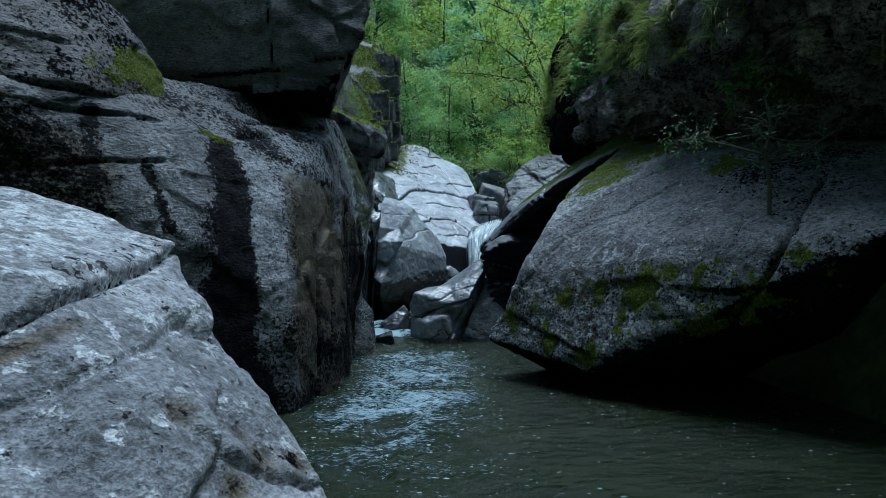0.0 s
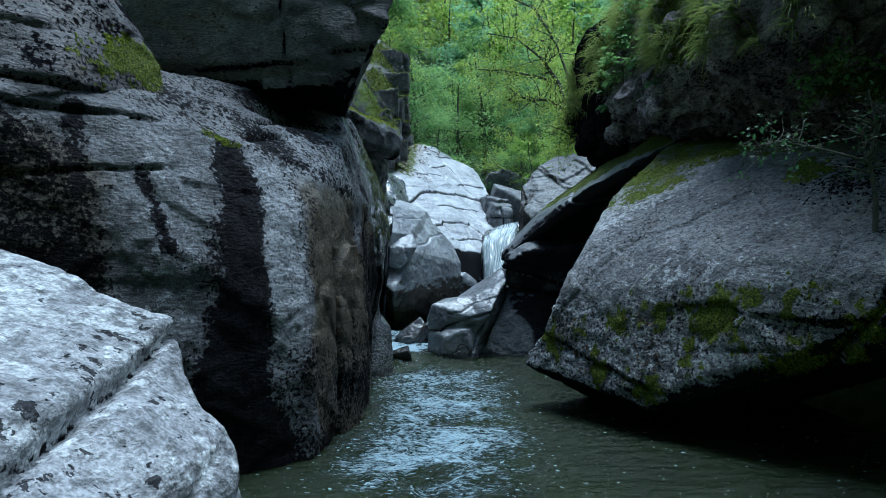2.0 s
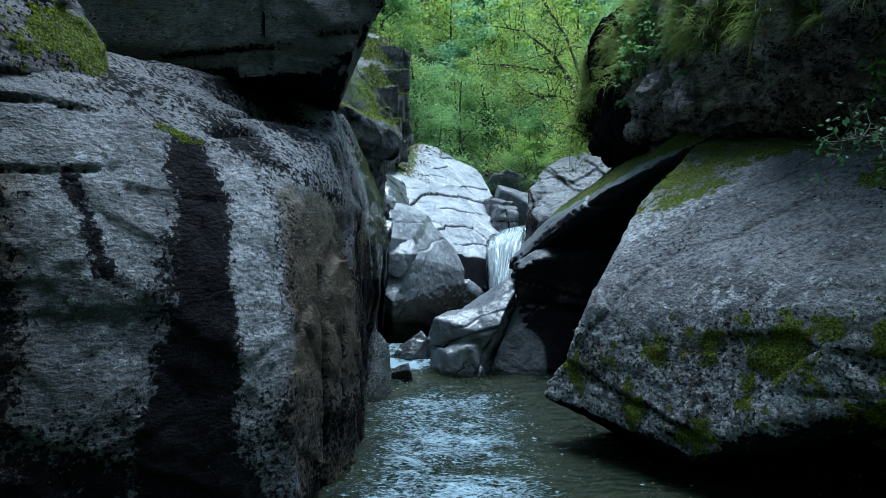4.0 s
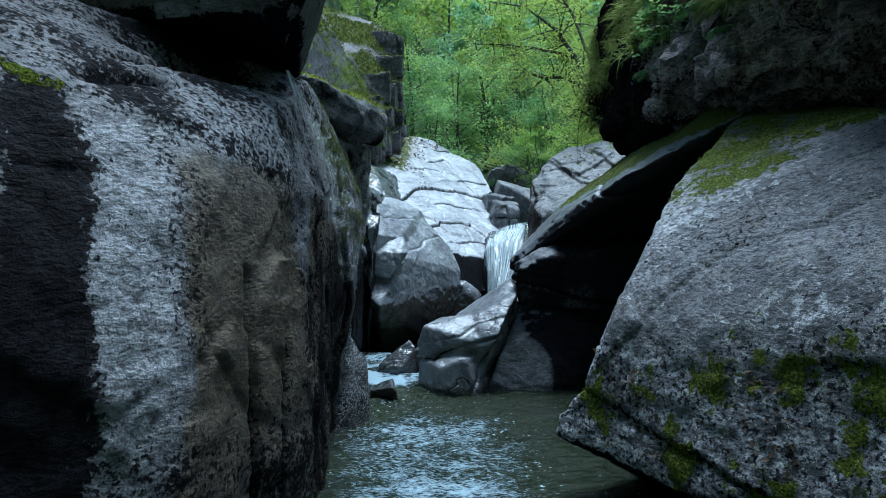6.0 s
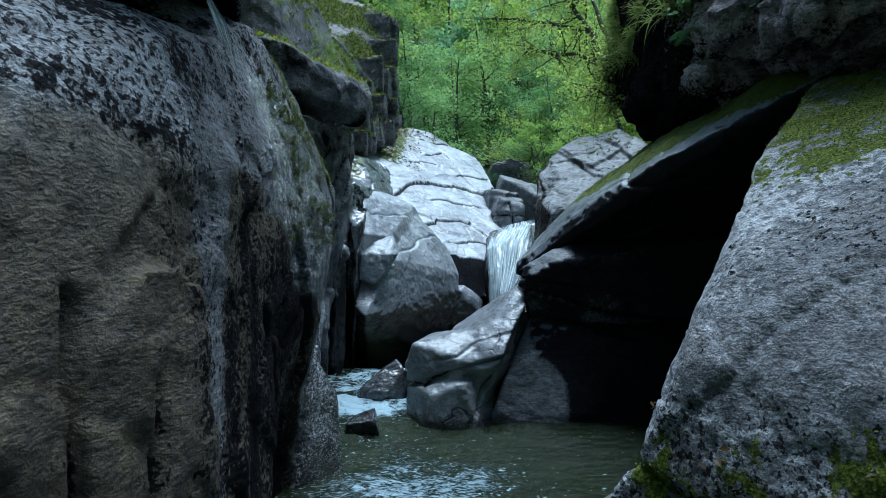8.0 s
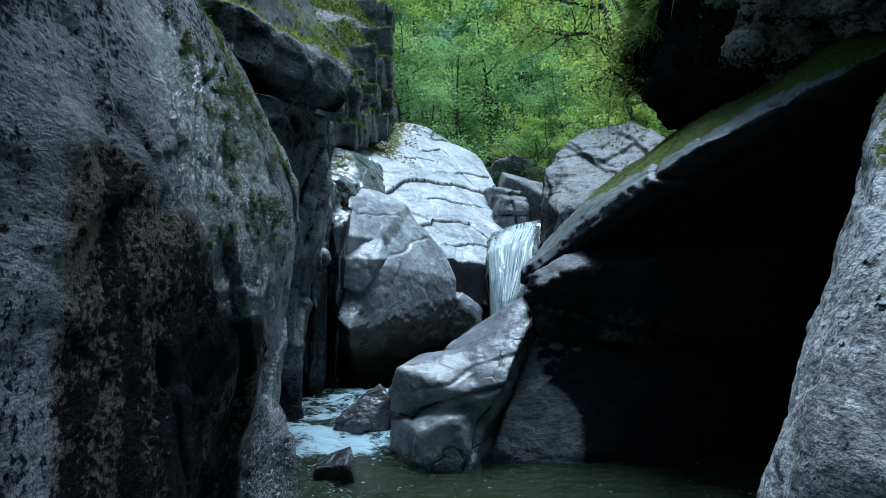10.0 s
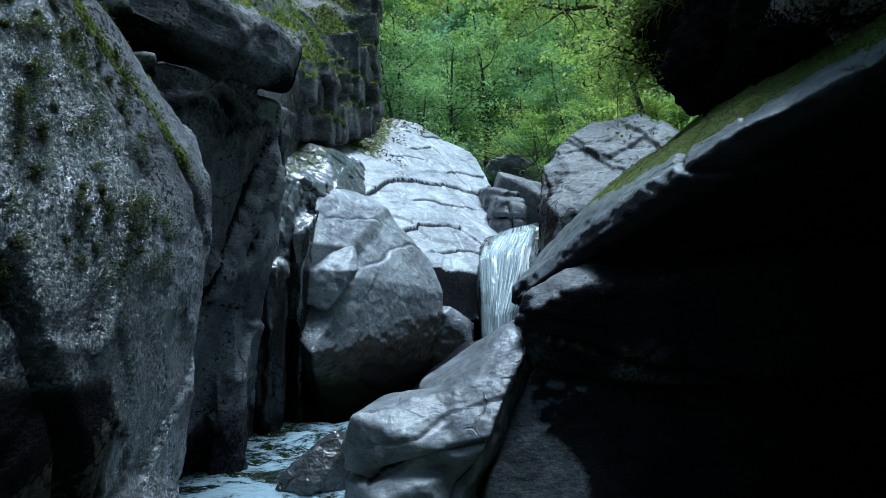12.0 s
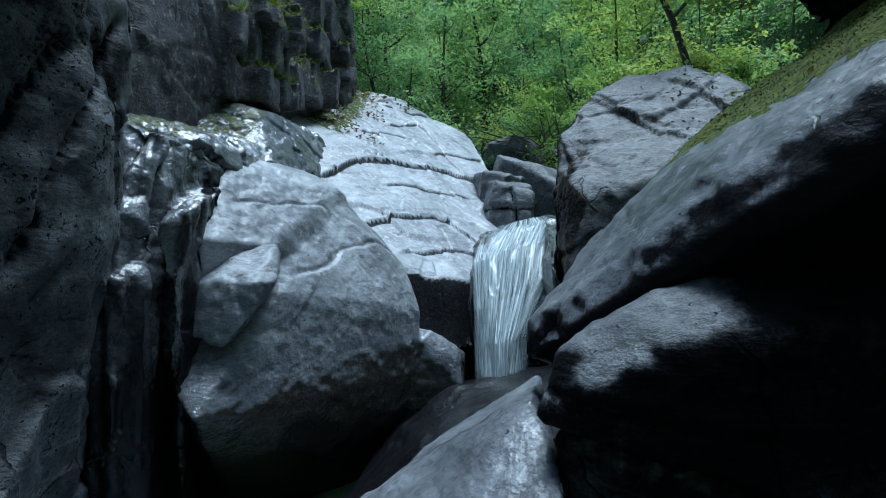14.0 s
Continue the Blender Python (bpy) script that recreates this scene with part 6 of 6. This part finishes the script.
def moss_fuzz(name, level, count, size, seed):
    r = np.random.default_rng(seed)
    p, n = pick_points(name, lambda p, n, g: g["moss"] + 0.35 * fbm(p * 6.0, 3, seed) > level, count, r)
    v, f = leaf_mesh("moss", p + n * 0.006, size, r, -0.7)
    stuff("moss", v, f, MOSS, "bright yellow-green moss cushions on the rock", "moss")


moss_fuzz("mossy_boulder", 0.52, 22000, 0.017, 301)
moss_fuzz("cliff_shoulder", 0.5, 5000, 0.014, 302)
moss_fuzz("cliff_left", 0.5, 6000, 0.016, 303)
pts, nrm = pick_points("cliff_left", lambda p, n, g: (p[:, 1] > 8.35) & (p[:, 1] < 9.8) & (p[:, 2] > 2.2) & (p[:, 2] < 3.5) & (p[:, 0] > -1.75) & (vnoise(p * 2.2, 88) > -0.25), 110, rng)
reach = np.repeat(rng.uniform(0.008, 0.026, (110, 1)), 200, 0)
v, f = leaf_mesh("moss", np.repeat(pts, 200, 0) + np.abs(rng.normal(0, 0.8, (22000, 1))) * reach * np.repeat(nrm, 200, 0) + rng.normal(0, 0.9, (22000, 3)) * reach * np.array((1, 1, 1.3)), 0.012, rng, -0.2)
stuff("moss", v, f, MOSS_DEEP, "dark green moss cushions dotting the wet wall", "moss")
pts, nrm = pick_points("cliff_left", lambda p, n, g: (np.abs(p[:, 1] - 9.68 - 1.1 * (3.37 - p[:, 2]) - 0.09 * vnoise(p * 4.0, 3)) < 0.085) & (p[:, 2] > 2.8) & (p[:, 0] > -1.8), 9000, rng)
v, f = leaf_mesh("moss", pts + nrm * 0.012 + rng.normal(0, 0.008, (len(pts), 3)), 0.024, rng, -0.5)
stuff("moss", v, f, MOSS, "bright moss strip along the rim of the wet wall", "moss")
moss_fuzz("cliff_right", 0.5, 26000, 0.035, 307)
moss_fuzz("cliff_blocks", 0.55, 12000, 0.07, 304)
pts, nrm = pick_points("cliff_blocks", lambda p, n, g: (n[:, 2] > 0.2) & (p[:, 2] > 5.0) & (p[:, 1] < 20) & (vnoise(p * 0.9, 79) > -0.2), 420, rng)
stuff("slope_grass", *blades(pts, nrm * 0.5 + np.array((0, 0, 0.6)), 0.28, 0.006, rng, 8, 0.8), GRASS, "short green grass on the mossy rock slope", "grass")
moss_fuzz("leaning_slab", 0.5, 9000, 0.013, 305)
moss_fuzz("cliff_middle", 0.5, 4000, 0.05, 306)


def shrub(name, height, leaves, size, seed, leaf, label):
    r = np.random.default_rng(seed)
    root = new(name)
    stems, tips = [], []
    for k in range(4):
        st = limb((0, 0, 0), (r.normal(0, 0.7), r.normal(0, 0.7), 1), height * r.uniform(0.6, 1.1), 0.008, r, 0.5, 0.05, 6)
        stems.append(st)
        for q in st[2:]:
            tw = limb(q[:3], r.normal(0, 1, 3), height * 0.4, 0.004, r, 0.5, 0, 4)
            stems.append(tw)
            tips += [(*e[:3], 0.06 * height) for e in tw[1:]]
    mesh_part("stem", *tubes(stems, 4), BARK, root)
    v, f = leaf_spray(tips, leaves, size, r)
    mesh_part("foliage", v, f, leaf, root, "", True)
    return tagged(root, label, "shrub", "cliff shrubs")


first = shrub("cliff_shrub", 0.6, 260, 0.075, 401, LEAF, "green leafy shrub rooted in the dark cliff")
pts, nrm = pick_points("cliff_right", lambda p, n, g: (p[:, 2] > 4.9) & (p[:, 0] < 4.4) & (p[:, 1] > 4.0) & (p[:, 1] < 11.0) & (n[:, 2] > -0.3), 34, rng)
pts = np.concatenate([np.array([(3.9, 6.15, 3.45), (4.15, 6.35, 3.25), (3.75, 6.0, 3.6)]), pts])
nrm = np.concatenate([np.zeros((3, 3)), nrm])
for k, (c, u) in enumerate(zip(pts, nrm)):
    m = pose(*c, 0, 0, rng.uniform(0, 360))
    ob = first if k == 0 else copy_thing(first, m)
    ob.matrix_basis = m
    sc = rng.uniform(0.6, 1.4)
    ob.scale = (sc, sc, sc)

def fern(name, fronds, length, seed):
    """A tuft of arching fronds, each a thin rib set with paired leaflets."""
    r = np.random.default_rng(seed)
    root = new(name)
    for k in range(fronds):
        az = 2 * math.pi * k / fronds + r.normal(0, 0.2)
        d = np.array((math.cos(az), math.sin(az), 1.3))
        d /= np.linalg.norm(d)
        p, rib, V, F = np.zeros(3), [], [], []
        side = np.array((-math.sin(az), math.cos(az), 0))
        for j in range(14):
            rib.append((*p, 0.003 * (1 - j / 15)))
            wide = 0.3 * length * math.sin(math.pi * (j + 2) / 17)
            for sgn in (-1, 1):
                tip = p + sgn * side * wide + d * wide * 0.45 + np.array((0, 0, -0.15 * wide))
                k0 = len(V)
                V += [p - d * 0.012, p + d * 0.012, tip]
                F.append((k0, k0 + 1, k0 + 2))
            p = p + d * length / 14
            d = d + np.array((0, 0, -0.17))
            d /= np.linalg.norm(d)
        v2, f2 = tubes([rib], 3)
        mesh_part("frond", V + v2, F + [tuple(len(V) + q for q in face) for face in f2], LEAF_DARK, root, "", True)
    return tagged(root, "green fern tuft growing from the dark cliff", "fern", "cliff ferns")


first = fern("fern", 10, 0.45, 411)
pts, nrm = pick_points("cliff_right", lambda p, n, g: (p[:, 2] > 4.5) & (p[:, 2] < 5.8) & (p[:, 0] < 4.2) & (p[:, 1] > 6.0) & (p[:, 1] < 11.0) & (n[:, 2] > -0.2), 9, rng)
pts = np.concatenate([np.array([(2.87, 8.85, 4.43), (2.92, 9.55, 4.4), (3.0, 8.3, 4.6)]), pts])
nrm = np.concatenate([np.zeros((3, 3)), nrm])
for k, (c, u) in enumerate(zip(pts, nrm)):
    m = pose(*c, 0, 0, rng.uniform(0, 360))
    ob = first if k == 0 else copy_thing(first, m)
    ob.matrix_basis = m
    sc = rng.uniform(0.45, 0.85)
    ob.scale = (sc, sc, sc)

gorge_tree("sapling", [
    [(3.2, 5.0, 1.85, 0.022), (3.22, 5.0, 2.2, 0.02), (3.2, 5.02, 2.5, 0.016), (3.25, 5.0, 2.8, 0.01), (3.2, 5.0, 3.1, 0.005)],
    [(3.2, 5.02, 2.5, 0.012), (2.9, 5.1, 2.62, 0.01), (2.6, 5.2, 2.72, 0.006), (2.4, 5.3, 2.7, 0.003)],
    [(3.2, 5.02, 2.45, 0.012), (3.5, 4.9, 2.52, 0.01), (3.8, 4.8, 2.7, 0.005)],
], 420, 0.05, 205, LEAF_DARK, "thin sapling with small leaves growing from a crack", 0.3, 0.4)


# ---- litter ----
def litter(name, test, count, size, seed, label):
    r = np.random.default_rng(seed)
    p, n = pick_points(name, test, count, r)
    v, f = leaf_mesh("litter", p + n * 0.012, size, r, 0.0)
    stuff("leaf_litter", v, f, LITTER, label, "leaf litter")


litter("rock_shelf", lambda p, n, g: (p[:, 1] > 20.3) & (p[:, 0] < -0.6) & (n[:, 2] > 0.6) & (vnoise(p * 1.6, 91) > -0.1 + 0.5 * (p[:, 0] + 1.3)), 1500, 0.09, 501, "brown dead leaves scattered on the rock shelf")
litter("mossy_boulder", lambda p, n, g: (n[:, 2] > 0.3) & (p[:, 2] > 0.5) & (p[:, 2] < 1.2) & (vnoise(p * 3.0, 93) > 0.25), 130, 0.05, 503, "dead leaves caught on the mossy boulder")
litter("leaning_slab", lambda p, n, g: (n[:, 2] > 0.6) & (p[:, 2] > 3.0), 110, 0.035, 505, "dead leaves lying on the leaning slab")
litter("tilted_boulder", lambda p, n, g: (n[:, 2] > 0.6) & (p[:, 0] > 3.2), 120, 0.07, 507, "dead leaves in the hollows of the boulder")
litter("cliff_blocks", lambda p, n, g: (n[:, 2] > 0.5) & (p[:, 2] > 4.5), 900, 0.08, 509, "brown dead leaves on the mossy slope")

r = np.random.default_rng(41)
sticks = [limb((1.0 + r.uniform(0, 2.2), 24.2 + r.uniform(-0.4, 1.2), 5.4 + r.uniform(0, 0.5)), (r.normal(0, 1), r.normal(0, 0.4), r.uniform(0.0, 0.6)), r.uniform(0.8, 1.8), 0.02, r, 0.4, 0.0, 6) for k in range(26)]
stuff("dead_branches", *tubes(sticks, 5), BARK, "tangle of dead grey branches above the shelf", "branches")
